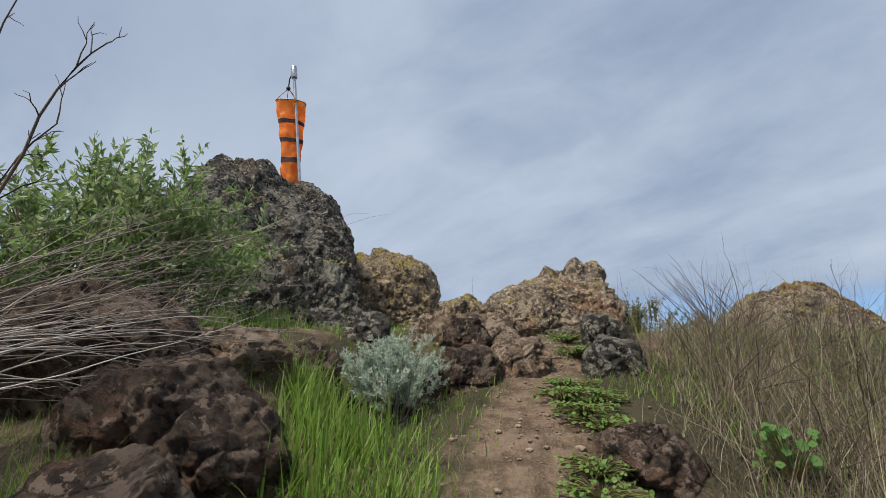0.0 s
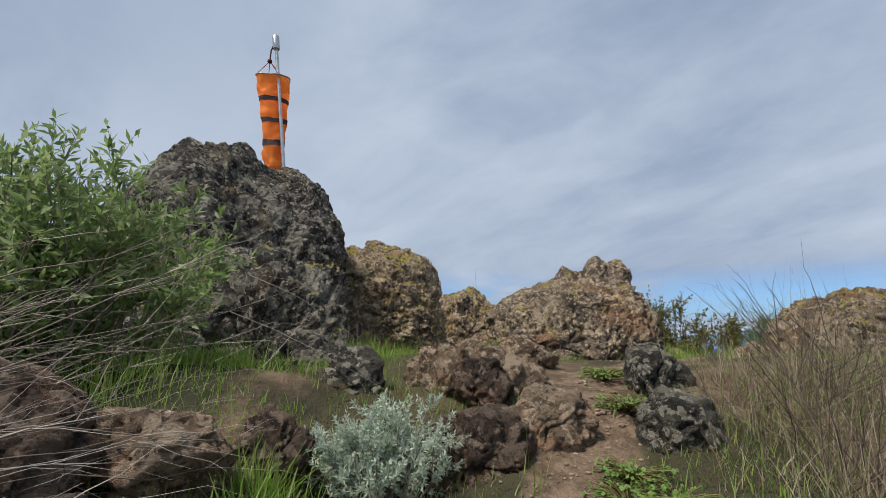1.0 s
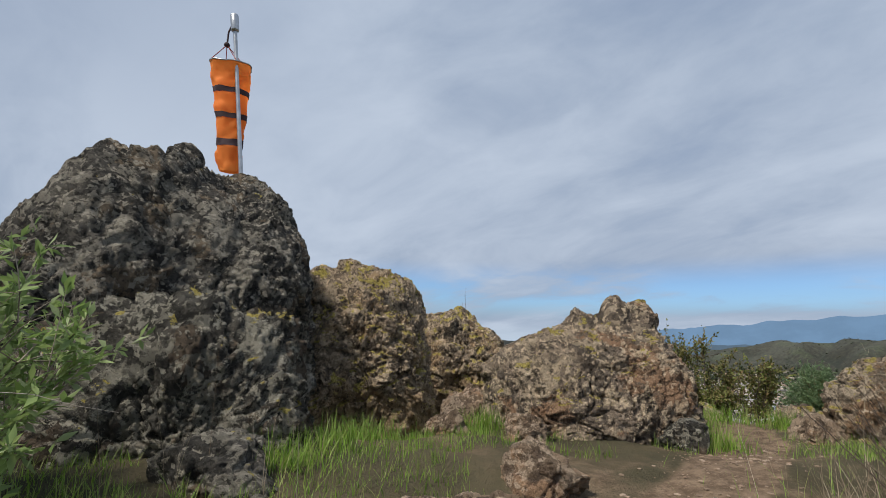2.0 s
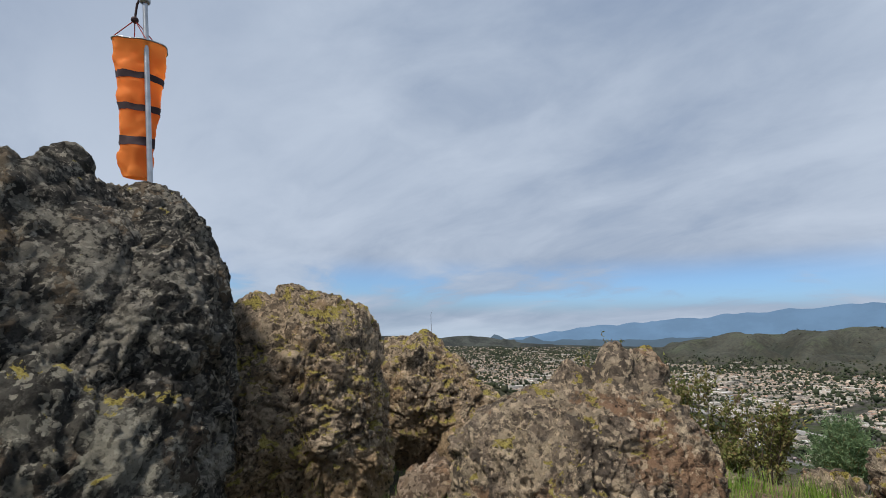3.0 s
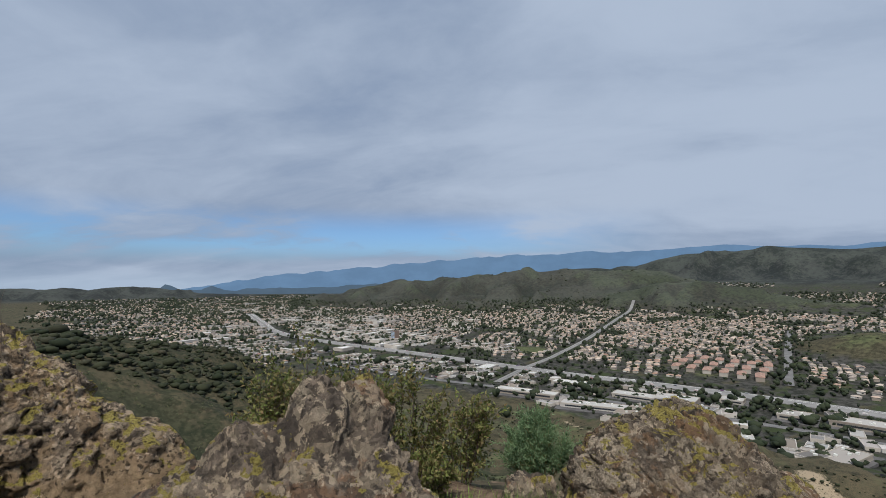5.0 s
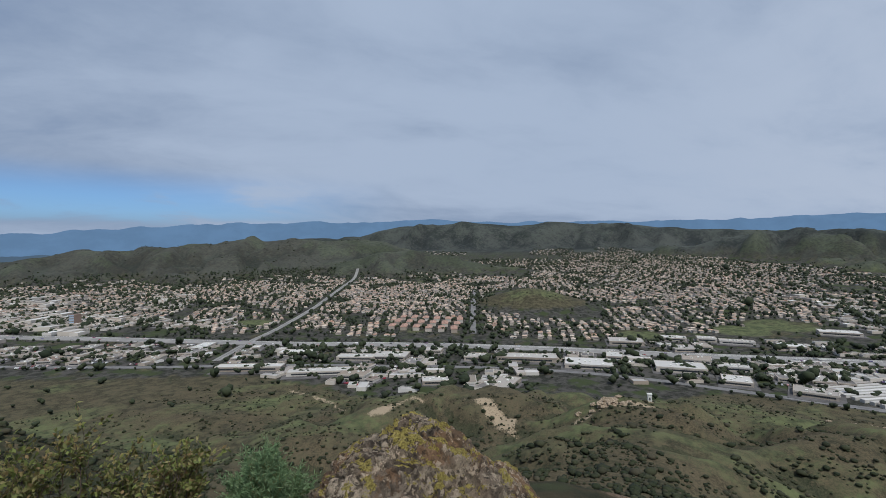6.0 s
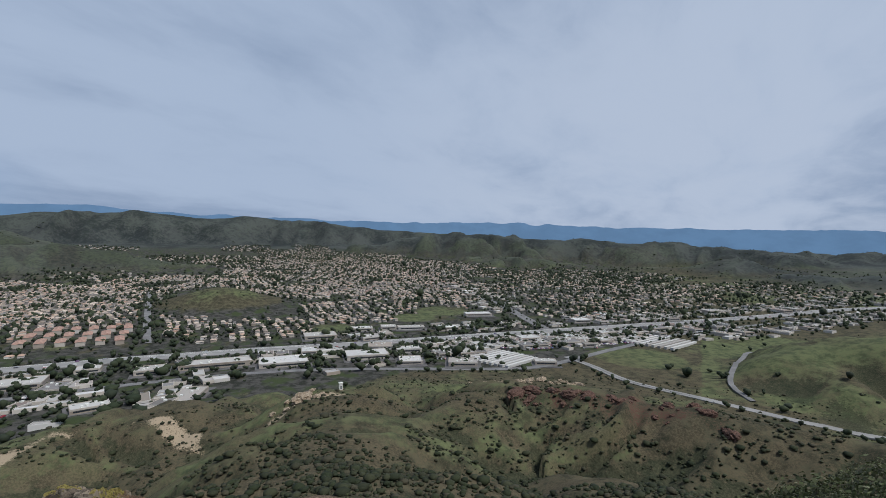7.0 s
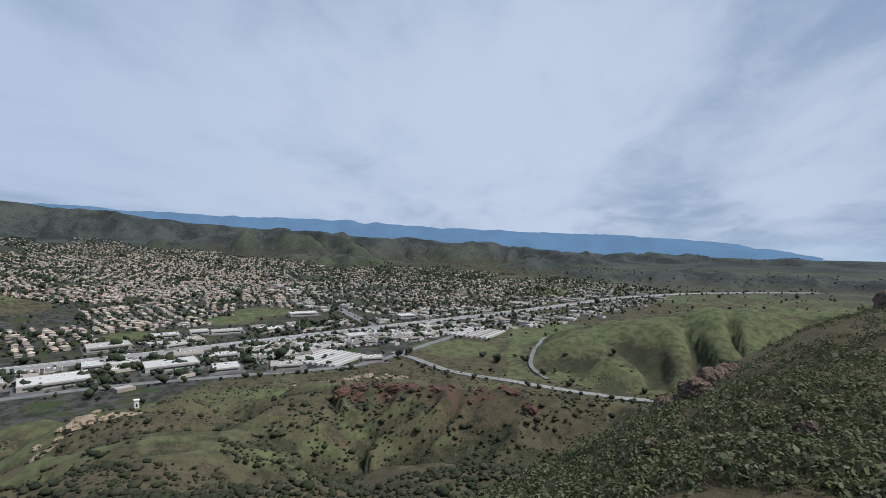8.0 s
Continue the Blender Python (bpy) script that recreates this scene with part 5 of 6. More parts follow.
# ---- loose stones about the trail ----
STONES = [  # place, radii, stone, what it looks like
    ((0.12, 3.82, 1.62), (0.56, 0.34, 0.30), ROCK_TRAIL, "flat tan rock step worn by feet"),
    ((0.17, 3.52, 1.60), (0.14, 0.13, 0.19), ROCK_RED, "upright rusty red stone at the step"),
    ((0.10, 3.02, 1.24), (0.34, 0.30, 0.28), ROCK_RED, "brown ledge stone below the step"),
    ((1.20, 3.62, 1.58), (0.21, 0.26, 0.24), ROCK_GREY, "dark stone speckled with grey lichen"),
    ((1.12, 3.12, 1.38), (0.20, 0.20, 0.18), ROCK_GREY, "small grey lichen-speckled stone"),
    ((-0.76, 2.80, 1.50), (0.20, 0.17, 0.17), ROCK_RED, "rusty brown stone in the grass"),
    ((-0.62, 3.62, 1.70), (0.22, 0.20, 0.16), ROCK_GREY, "grey stone below the outcrop"),
    ((-1.12, 2.50, 1.52), (0.40, 0.34, 0.24), ROCK_TRAIL, "broad reddish slab beside the shrub"),
    ((-1.75, 2.30, 1.55), (0.66, 0.50, 0.48), ROCK_RED, "dark boulder under dead twigs"),
    ((-1.12, 1.98, 1.28), (0.48, 0.36, 0.40), ROCK_RED, "brown boulder with broken corners"),
    ((-1.02, 1.60, 1.06), (0.38, 0.32, 0.36), ROCK_RED, "angular rusty boulder above the grass"),
    ((-0.80, 1.85, 1.16), (0.26, 0.24, 0.32), ROCK_RED, "brown boulder beside tall grass"),
    ((-0.72, 1.32, 0.84), (0.22, 0.20, 0.20), ROCK_RED, "low brown stone half buried in soil"),
    ((-1.30, 1.30, 0.92), (0.30, 0.24, 0.24), ROCK_DARK, "dark stone among green grass"),
    ((-1.15, 4.35, 1.85), (0.48, 0.32, 0.24), ROCK_DARK, "low dark rock at the outcrop's foot"),
    ((0.86, 2.06, 1.06), (0.15, 0.16, 0.10), ROCK_RED, "pinkish stone at the trail's edge"),
    ((0.45, 3.15, 1.48), (0.16, 0.18, 0.12), ROCK_TRAIL, "trodden tan stone in the trail"),
    ((0.55, 4.35, 1.72), (0.30, 0.24, 0.14), ROCK_TRAIL, "flat tan stone in the trail"),
    ((0.72, 5.45, 1.78), (0.26, 0.22, 0.20), ROCK_TRAIL, "orange-tan stone at the boulder's foot"),
    ((1.95, 5.40, 1.82), (0.26, 0.22, 0.26), ROCK_GREY, "grey stone at the boulder's foot"),
    ((0.10, 5.85, 1.78), (0.30, 0.26, 0.16), ROCK_TRAIL, "flat tan stone between boulders"),
    ((2.85, 6.75, 1.68), (0.26, 0.22, 0.22), ROCK_WARM, "pale stone on the ledge"),
    ((3.10, 5.55, 1.70), (0.22, 0.22, 0.16), ROCK_TRAIL, "tan stone on the bare ledge"),
    ((1.95, 9.85, 1.62), (0.55, 0.45, 0.55), ROCK_MID, "lichen-lit rock beyond the boulders"),
]
for n, (at, radii, mat, label) in enumerate(STONES):
    x, y, z = at
    a, b, c = (0.84 * v for v in radii)
    z = min(max(z, height(x, y) + 0.05 * c), height(x, y) + 0.55 * c)
    rock("stone", label, (x, y, z), [(x, y, z, a, b, c), (x + 0.4 * a, y - 0.2 * b, z - 0.1 * c, 0.75 * a, 0.8 * b, 0.85 * c), (x - 0.4 * a, y + 0.25 * b, z - 0.25 * c, 0.8 * a, 0.8 * b, 0.8 * c)], mat, "trail stones", level=6, rough=0.52, lump=0.24, seed=100 + 7 * n, cuts=14, slice_=(0.62, 0.90))

n = 1300
px, py = rng.normal(0.0, 0.26, n), rng.uniform(-0.5, 5.5, n)
px = px + np.interp(py, [p[1] for p in TRAIL], [p[0] for p in TRAIL])
GRIT = islands("trail_grit", [(0.15, 0.11, 0.08), (0.24, 0.175, 0.125), (0.32, 0.25, 0.19), (0.20, 0.13, 0.09)], 0.9)
d, f = sphere_points(1)
pebble = (d * (1, 0.75, 0.42), [(f, 0)])
stuff("pebbles", "small tan pebbles and grit on the trail", "pebbles", scatter([pebble], np.c_[px, py, land(px, py) + 0.002], rng.uniform(0, 6.28, n), rng.gamma(1.6, 0.0042, n) + 0.003, np.zeros(n, int)), [GRIT])

# ---- the windsock ----
STEEL = plain("galvanised_steel", (0.42, 0.44, 0.46), 0.38, metal=0.85, vary=0.15, scale=8.0, spec=0.5)
CLOTH = plain("orange_ripstop", (1.0, 0.31, 0.06), 0.75, vary=0.04, scale=6.0, translucent=0.45)
BAND = plain("dark_webbing", (0.055, 0.035, 0.04), 0.8)
CORD = plain("red_cord", (0.35, 0.05, 0.04), 0.8)


def tube_rings(points, radii, sides=8):
    p = np.asarray(points, float)
    d = np.gradient(p, axis=0)
    d /= np.maximum(np.linalg.norm(d, axis=1), 1e-9)[:, None]
    a = np.cross(d, np.where(np.abs(d[:, 2:]) > 0.9, (1.0, 0.0, 0.0), (0.0, 0.0, 1.0)))
    a /= np.maximum(np.linalg.norm(a, axis=1), 1e-9)[:, None]
    b = np.cross(d, a)
    t = np.linspace(0, 2 * np.pi, sides, endpoint=False)
    r = np.broadcast_to(radii, (len(p),))[:, None, None]
    v = p[:, None] + r * (np.cos(t)[None, :, None] * a[:, None] + np.sin(t)[None, :, None] * b[:, None])
    i, j = np.meshgrid(np.arange(len(p) - 1), np.arange(sides), indexing="ij")
    j2 = (j + 1) % sides
    f = np.stack([i * sides + j, i * sides + j2, (i + 1) * sides + j2, (i + 1) * sides + j], -1).reshape(-1, 4)
    return v.reshape(-1, 3), f


def tubes(lines):
    """Joins many tubes (points, radii, sides)."""
    V, F, base = [], [], 0
    for pts, rad, sides in lines:
        v, f = tube_rings(pts, rad, sides)
        V.append(v)
        F.append(f + base)
        base += len(v)
    return np.vstack(V), np.vstack(F)


MAST = np.array((-2.60, 7.60, 4.55))
MAST_TOP = np.array((-2.96, 7.60, 6.99))


def windsock():
    root = empty("windsock", "limp orange windsock with dark bands on a steel mast", "windsock", MAST)
    at = lambda k: MAST * (1 - k) + MAST_TOP * k - MAST  # noqa: E731
    part("mast", mesh_of("mast", *tube_rings([at(-0.1), at(0.5), at(1.0)], [0.028, 0.027, 0.026], 14), [STEEL]), None, root, "thin galvanised steel mast")
    sleeve = part("swivel", mesh_of("swivel", *tube_rings([at(0.895), at(0.9), at(0.905), at(0.995), at(1.0), at(1.001)], [0.03, 0.05, 0.055, 0.055, 0.05, 0.005], 16), [STEEL]), None, root, "cylindrical steel swivel sleeve")
    # the cloth hangs beside the mast: a tapering, flattened and creased tube
    top, low = np.array((-0.38, 0.12, 1.72)), np.array((-0.19, 0.10, 0.16))
    rows, cols = 64, 40
    k = np.linspace(0, 1, rows)
    t = np.linspace(0, 2 * np.pi, cols, endpoint=False)
    K, T = np.meshgrid(k, t, indexing="ij")
    cen = top + K[..., None] * (low - top)
    rad = 0.245 - 0.115 * K
    crease = 0.035 * layers(np.stack([K.ravel() * 9, np.cos(T).ravel() * 1.6, np.sin(T).ravel() * 1.6], 1), 4, 3).reshape(K.shape)
    pinch = 0.55 + 0.25 * np.exp(-K * 6)
    wide = (rad + crease) * (1.08 - 0.06 * K)
    side = np.array((0.93, 0.36, 0.0))
    front = np.array((-0.36, 0.93, 0.0))
    sway = 0.03 * np.sin(K * 5.0 + 0.6) * K
    v = cen + (np.cos(T) * wide + sway)[..., None] * side + (np.sin(T) * wide * pinch)[..., None] * front
    v[..., 2] += 0.02 * np.cos(T * 2 + 1) * (1 - K) + crease * 0.3
    i, j = np.meshgrid(np.arange(rows - 1), np.arange(cols), indexing="ij")
    j2 = (j + 1) % cols
    quads = np.stack([i * cols + j, i * cols + j2, (i + 1) * cols + j2, (i + 1) * cols + j], -1).reshape(-1, 4)
    sock = part("sock", mesh_of("sock", v.reshape(-1, 3), quads, [CLOTH]), None, root, "orange ripstop cloth cone")
    for a, b in ((0.235, 0.275), (0.475, 0.515), (0.715, 0.755)):
        lo, hi = int(a * rows), int(b * rows) + 1
        w = cen + ((np.cos(T) * (wide + 0.006) + sway))[..., None] * side + ((np.sin(T) * (wide + 0.006) * pinch))[..., None] * front
        w[..., 2] = v[..., 2]
        ring = w[lo : hi + 1]
        n = len(ring)
        i, j = np.meshgrid(np.arange(n - 1), np.arange(cols), indexing="ij")
        j2 = (j + 1) % cols
        part("band", mesh_of("band", ring.reshape(-1, 3), np.stack([i * cols + j, i * cols + j2, (i + 1) * cols + j2, (i + 1) * cols + j], -1).reshape(-1, 4), [BAND]), None, sock, "dark webbing band")
    part("rim", mesh_of("rim", *tube_rings(np.vstack([v[0], v[0][:2]]), 0.009, 6), [STEEL]), None, sock)
    knot = np.array((-0.43, 0.04, 2.00))
    for q in (2, 12, 22, 32):
        part("cord", mesh_of("cord", *tube_rings([knot, (knot + v[0][q]) / 2, v[0][q]], 0.006, 5), [CORD]), None, root, "red suspension cord")
    b = bmesh.new()
    bmesh.ops.create_icosphere(b, subdivisions=2, radius=0.04, matrix=Matrix.Translation(knot))
    part("shackle", b, BAND, root, "dark shackle", True)
    part("tether", mesh_of("tether", *tube_rings([knot, knot * 0.5 + at(0.97) * 0.5 + (-0.03, 0, 0), at(0.97)], 0.012, 6), [BAND]), None, root)
    return root


windsock()
x, y = -3.02, 6.95
rock("stone", "small stone resting on top of the outcrop", (x, y, 4.55), [(x, y, 4.55, 0.07, 0.06, 0.09)], ROCK_DARK, level=4, lump=0.08, seed=5)

# ---- plants on the summit ----
LEAF = islands("shrub_leaves", [(0.13, 0.205, 0.060), (0.205, 0.305, 0.088), (0.31, 0.40, 0.155), (0.155, 0.235, 0.072), (0.40, 0.48, 0.26)], 0.5, 0.45, 0.4)
SAGE = islands("sage_leaves", [(0.43, 0.51, 0.40), (0.56, 0.64, 0.53), (0.34, 0.42, 0.31), (0.66, 0.72, 0.61)], 0.8, 0.4)
BLADE = islands("grass_blades", [(0.105, 0.20, 0.024), (0.165, 0.30, 0.036), (0.23, 0.36, 0.055), (0.30, 0.33, 0.11), (0.125, 0.23, 0.032)], 0.55, 0.4, 0.35)
STRAW = islands("dry_straw", [(0.300, 0.240, 0.160), (0.105, 0.076, 0.055), (0.440, 0.370, 0.260), (0.190, 0.138, 0.095), (0.560, 0.490, 0.370), (0.145, 0.150, 0.065), (0.270, 0.205, 0.140), (0.210, 0.160, 0.115), (0.120, 0.085, 0.070)], 0.75, 0.25)
TWIG = islands("dead_twigs", [(0.24, 0.20, 0.165), (0.36, 0.31, 0.26), (0.15, 0.12, 0.095), (0.46, 0.41, 0.355)], 0.9)
PALE_TWIG = islands("pale_twigs", [(0.40, 0.35, 0.30), (0.54, 0.49, 0.43), (0.30, 0.25, 0.21)], 0.9)
DARK_TWIG = islands("dark_twigs", [(0.075, 0.055, 0.045), (0.12, 0.09, 0.07), (0.055, 0.045, 0.04)], 0.9)
WEED = islands("weed_leaves", [(0.12, 0.15, 0.04), (0.19, 0.21, 0.06), (0.23, 0.16, 0.075), (0.10, 0.13, 0.035), (0.28, 0.24, 0.11)], 0.7, 0.3)
FEATHER = islands("feathery_leaves", [(0.10, 0.17, 0.075), (0.15, 0.23, 0.11), (0.20, 0.28, 0.15)], 0.7, 0.3)
CLOVER = islands("weed_greens", [(0.13, 0.24, 0.05), (0.19, 0.32, 0.075), (0.10, 0.19, 0.04)], 0.6, 0.35)
MALLOW = islands("mallow_leaves", [(0.075, 0.17, 0.035), (0.11, 0.22, 0.055), (0.06, 0.135, 0.03)], 0.55, 0.3)


def unit(v):
    return v / np.maximum(np.linalg.norm(v, axis=-1, keepdims=True), 1e-9)


def blades(base, lean, length, width, bend, segs=3):
    """Tapering blades that rise from base and bow towards lean (unit, level)."""
    n = len(base)
    k = np.linspace(0, 1, segs + 1)
    side = np.stack([-lean[:, 1], lean[:, 0], np.zeros(n)], 1)
    side = side + 0.0
    out = base[:, None] + length[:, None, None] * (k[None, :, None] * np.array((0, 0, 1.0)) * np.cos(bend)[:, None, None] + (k**1.7)[None, :, None] * lean[:, None] * np.sin(bend)[:, None, None])
    w = width[:, None, None] * (1 - k**1.5)[None, :, None] * side[:, None] * 0.5
    w[:, -1] *= 0.0
    v = np.stack([out - w, out + w], 2).reshape(n, -1, 3)
    i = np.arange(segs) * 2
    f = np.stack([i, i + 1, i + 3, i + 2], 1)
    return v.reshape(-1, 3), (f[None] + (np.arange(n) * v.shape[1])[:, None, None]).reshape(-1, 4)


def leaves(at, way, length, width):
    """Small pointed leaves with a folded midrib: four corners and a centre line."""
    n = len(at)
    way = unit(way)
    side = unit(np.cross(way, unit(rng.normal(size=(n, 3)) + (0, 0, 0.8))))
    lift = np.cross(side, way)
    L, W = length[:, None], width[:, None]
    v = np.stack([at, at + way * L * 0.45 - side * W * 0.5 + lift * W * 0.18, at + way * L, at + way * L * 0.45 + side * W * 0.5 + lift * W * 0.18, at + way * L * 0.5], 1)
    f = np.array([(0, 1, 4), (1, 2, 4), (2, 3, 4), (3, 0, 4)])
    return v.reshape(-1, 3), (f[None] + (np.arange(n) * 5)[:, None, None]).reshape(-1, 3)


def bowed(a, b, sag, n=7, wob=0.0):
    k = np.linspace(0, 1, n)[:, None]
    p = a + (b - a) * k + np.array((0, 0, 1.0)) * sag * 4 * k * (1 - k)
    p[1:] += rng.normal(0, wob, (n - 1, 3)) * k[1:]
    return p


def shrub(name, label, category, base, spread, tall, stems, twigs, per, leaf, leaf_mat, stem_mat, up=0.5, group="", dense=0.35, lean=(0, 0, 0), stem_r=0.008, foot=0.3):
    """A shrub: arching stems, side twigs and leaves along them."""
    base = np.array(base, float)
    root = empty(name, label, category, base, group)
    at, way = [], []
    for s in range(stems):
        lines = []
        a = rng.uniform(0, 2 * np.pi)
        out = np.sqrt(rng.uniform(0.02, 1)) * np.array((math.cos(a) * spread[0], math.sin(a) * spread[1], 0))
        tip = out + (0, 0, tall * rng.uniform(0.62, 1.0) * math.sqrt(max(0.08, 1 - 0.75 * (out[0] / spread[0]) ** 2 - 0.75 * (out[1] / spread[1]) ** 2))) + np.array(lean)
        p = bowed(out * foot, tip, 0.10 * tall, 8, 0.03 * tall)
        lines.append((p, np.linspace(stem_r, stem_r * 0.3, len(p)), 5))
        for t in range(twigs):
            k = rng.uniform(dense, 1.0)
            q = p[int(k * 7)] if k < 1 else p[-1]
            w = unit(unit(tip - out * foot) * up + rng.normal(0, 0.55, 3) + (0, 0, 0.25))
            l = tall * rng.uniform(0.10, 0.24)
            tw = bowed(q, q + w * l, 0.02, 4, 0.006)
            lines.append((tw, np.linspace(stem_r * 0.4, stem_r * 0.15, 4), 3))
            u = rng.uniform(0.1, 1.05, per)[:, None]
            at.append(q + w * l * u)
            way.append(w * 0.6 + rng.normal(0, 0.6, (per, 3)))
        part("branch", mesh_of("branch", *tubes(lines), [stem_mat]), None, root)
    if per:
        at, way = np.vstack(at), np.vstack(way)
        n = len(at)
        part("foliage", mesh_of("foliage", *leaves(at, way, rng.uniform(0.7, 1.2, n) * leaf[0], rng.uniform(0.8, 1.2, n) * leaf[1]), [leaf_mat]), None, root)
    return root


shrub("leafy_shrub", "large bright green leafy shrub growing against the outcrop", "shrub", (-2.45, 3.50, height(-2.45, 3.50) - 0.05), (0.95, 0.75), 1.52, 80, 10, 17, (0.078, 0.024), LEAF, TWIG, 0.6, dense=0.08, lean=(0.12, 0, 0), foot=0.6)
shrub("leafy_shrub", "bright green leafy shrub over dead grey twigs", "shrub", (-2.75, 2.75, height(-2.75, 2.75)), (0.75, 0.7), 1.40, 36, 9, 18, (0.07, 0.023), LEAF, TWIG, 0.6, dense=0.1, foot=0.6)
shrub("sagebrush", "small silvery green sagebrush beside the rock step", "shrub", (-0.30, 2.88, height(-0.30, 2.88) - 0.03), (0.36, 0.28), 1.80 - height(-0.30, 2.88), 54, 9, 26, (0.030, 0.007), SAGE, TWIG, 0.9, dense=0.25, stem_r=0.004)
shrub("feathery_bush", "soft pale green bush at the edge of the ledge", "shrub", (4.02, 6.62, height(4.02, 6.62)), (0.30, 0.28), 2.48 - height(4.02, 6.62), 60, 9, 24, (0.045, 0.007), FEATHER, WEED, 1.0, dense=0.4, stem_r=0.003)
for x, y, wide, top in ((2.55, 8.15, 0.35, 3.05), (2.9, 7.75, 0.34, 2.95), (3.3, 7.5, 0.36, 2.86), (3.75, 7.25, 0.30, 2.72), (3.1, 7.1, 0.32, 2.2), (2.3, 7.3, 0.28, 2.35), (2.75, 8.7, 0.35, 2.6), (2.15, 7.75, 0.34, 2.85), (2.55, 7.45, 0.34, 2.6), (2.35, 8.4, 0.36, 3.0), (3.0, 8.1, 0.36, 2.9), (2.75, 7.15, 0.32, 2.25)):
    g = height(x, y)
    shrub("weedy_shrub", "tall weedy shrub with small brownish green leaves", "shrub", (x, y, g), (wide, wide), top - g, 17, 14, 13, (0.042, 0.022), WEED, DARK_TWIG, 1.1, "weedy shrubs", 0.12, stem_r=0.005)


def dead_shrub(name, label, base, aim, spread, stems, length, mat, thick=0.006, fork=4):
    """Leafless branches that fan out from one foot."""
    base = np.array(base, float)
    root = empty(name, label, "dead branches", base)
    for s in range(stems):
        lines = []
        w = unit(np.array(aim, float) + rng.normal(0, spread, 3))
        start = rng.normal(0, 0.10, 3) * (1, 1, 0.4)
        l = length * rng.uniform(0.55, 1.0)
        p = bowed(start, start + w * l, rng.uniform(-0.03, 0.08) * l, 9, 0.012 * l)
        r = thick * rng.uniform(0.35, 1.0)
        lines.append((p, np.linspace(r, r * 0.25, 9), 5))
        for t in range(fork):
            q = p[int(rng.integers(3, 9))]
            w2 = unit(w + rng.normal(0, 0.45, 3))
            l2 = l * rng.uniform(0.10, 0.30)
            lines.append((bowed(q, q + w2 * l2, 0.02 * l2, 5, 0.03 * l2), np.linspace(r * 0.4, r * 0.12, 5), 3))
        part("branch", mesh_of("branch", *tubes(lines), [mat]), None, root)
    return root


dead_shrub("dead_shrub", "fan of dead grey branches over dark boulders", (-1.95, 1.55, 1.55), (0.72, 0.66, 0.30), 0.22, 46, 1.6, TWIG, 0.0055, 5)
dead_shrub("dead_shrub", "tangle of dead pale twigs beside the boulders", (-1.75, 1.30, 1.42), (0.62, 0.76, 0.22), 0.18, 20, 1.4, PALE_TWIG, 0.005, 4)


def sapling(base, stems):
    """A bare young tree: slim stems that lean outwards, each with short forked twigs near its tip."""
    root = empty("bare_sapling", "tall bare dark stem with forked twigs", "dead branches", base)
    for over, tip in stems:
        a, b, c = np.zeros(3), np.array(over) - base, np.array(tip) - base
        k = np.linspace(0, 1, 12)[:, None]
        p = a + (2 * b - 0.5 * (a + c) - a) * 2 * k * (1 - k) + (c - a) * k * k
        p = p + rng.normal(0, 0.004, p.shape)
        lines = [(p, np.linspace(0.007, 0.0018, 12), 5)]
        for q in range(5, 12):
            w = unit(unit(c - b) + rng.normal(0, 0.38, 3))
            l = rng.uniform(0.06, 0.15)
            lines.append((bowed(p[q], p[q] + w * l, 0.004, 5, 0.005), np.linspace(0.0026, 0.0009, 5), 3))
            lines.append((bowed(p[q] + w * l * 0.6, p[q] + w * l * 0.6 + unit(w + rng.normal(0, 0.5, 3)) * l * 0.5, 0.002, 4, 0.003), np.linspace(0.0016, 0.0007, 4), 3))
        part("branch", mesh_of("branch", *tubes(lines), [DARK_TWIG]), None, root)
    return root


sapling((-1.20, 1.02, 0.95), [((-1.13, 1.1, 2.00), (-0.955, 1.1, 2.41)), ((-1.24, 1.12, 1.75), (-1.05, 1.12, 2.16)), ((-1.30, 1.1, 1.95), (-1.24, 1.1, 2.55))])
dead_shrub("dead_tuft", "dark wiry tuft of dead stems above dry grass", (2.15, 3.75, height(2.15, 3.75) + 0.1), (-0.35, 0.1, 0.55), 0.10, 26, 0.62, DARK_TWIG, 0.004, 2)
dead_shrub("dead_shrub", "brown tangle of dead stems in the dry grass", (1.55, 2.75, height(1.55, 2.75)), (0.2, -0.1, 0.7), 0.55, 40, 0.65, DARK_TWIG, 0.005, 4)

for x, y in ((2.25, 2.55), (1.95, 3.35), (2.6, 3.3), (1.75, 2.1)):
    dead_shrub("dead_shrub", "brown wiry tangle of dead stems in the dry grass", (x, y, height(x, y)), (0.1, -0.1, 0.7), 0.6, 30, 0.55, DARK_TWIG, 0.004, 4)
for x, y, aim in ((1.95, 2.45, (0.3, -0.3, 0.35)), (2.6, 2.9, (-0.5, -0.2, 0.35)), (1.35, 2.05, (0.2, 0.3, 0.4)), (2.1, 1.75, (-0.4, 0.3, 0.3)), (1.6, 3.2, (0.1, -0.5, 0.35))):
    dead_shrub("dead_shrub", "pale broken straw stems lying across dry grass", (x, y, height(x, y) + 0.02), aim, 0.5, 16, 0.62, STRAW, 0.0035, 2)


def turf(name, label, category, x, y, length, width, bend, mat, lift=0.0):
    n = len(x)
    a = rng.uniform(0, 2 * np.pi, n)
    v, f = blades(np.c_[x, y, land(x, y) - 0.01 + lift], np.c_[np.cos(a), np.sin(a), np.zeros(n)], length, width, bend)
    return tagged(new(name, mesh_of(name, v, f, [mat])), label, category, kind="stuff")


def patch(cx, cy, sx, sy, n):
    return rng.normal(cx, sx, n), rng.normal(cy, sy, n)


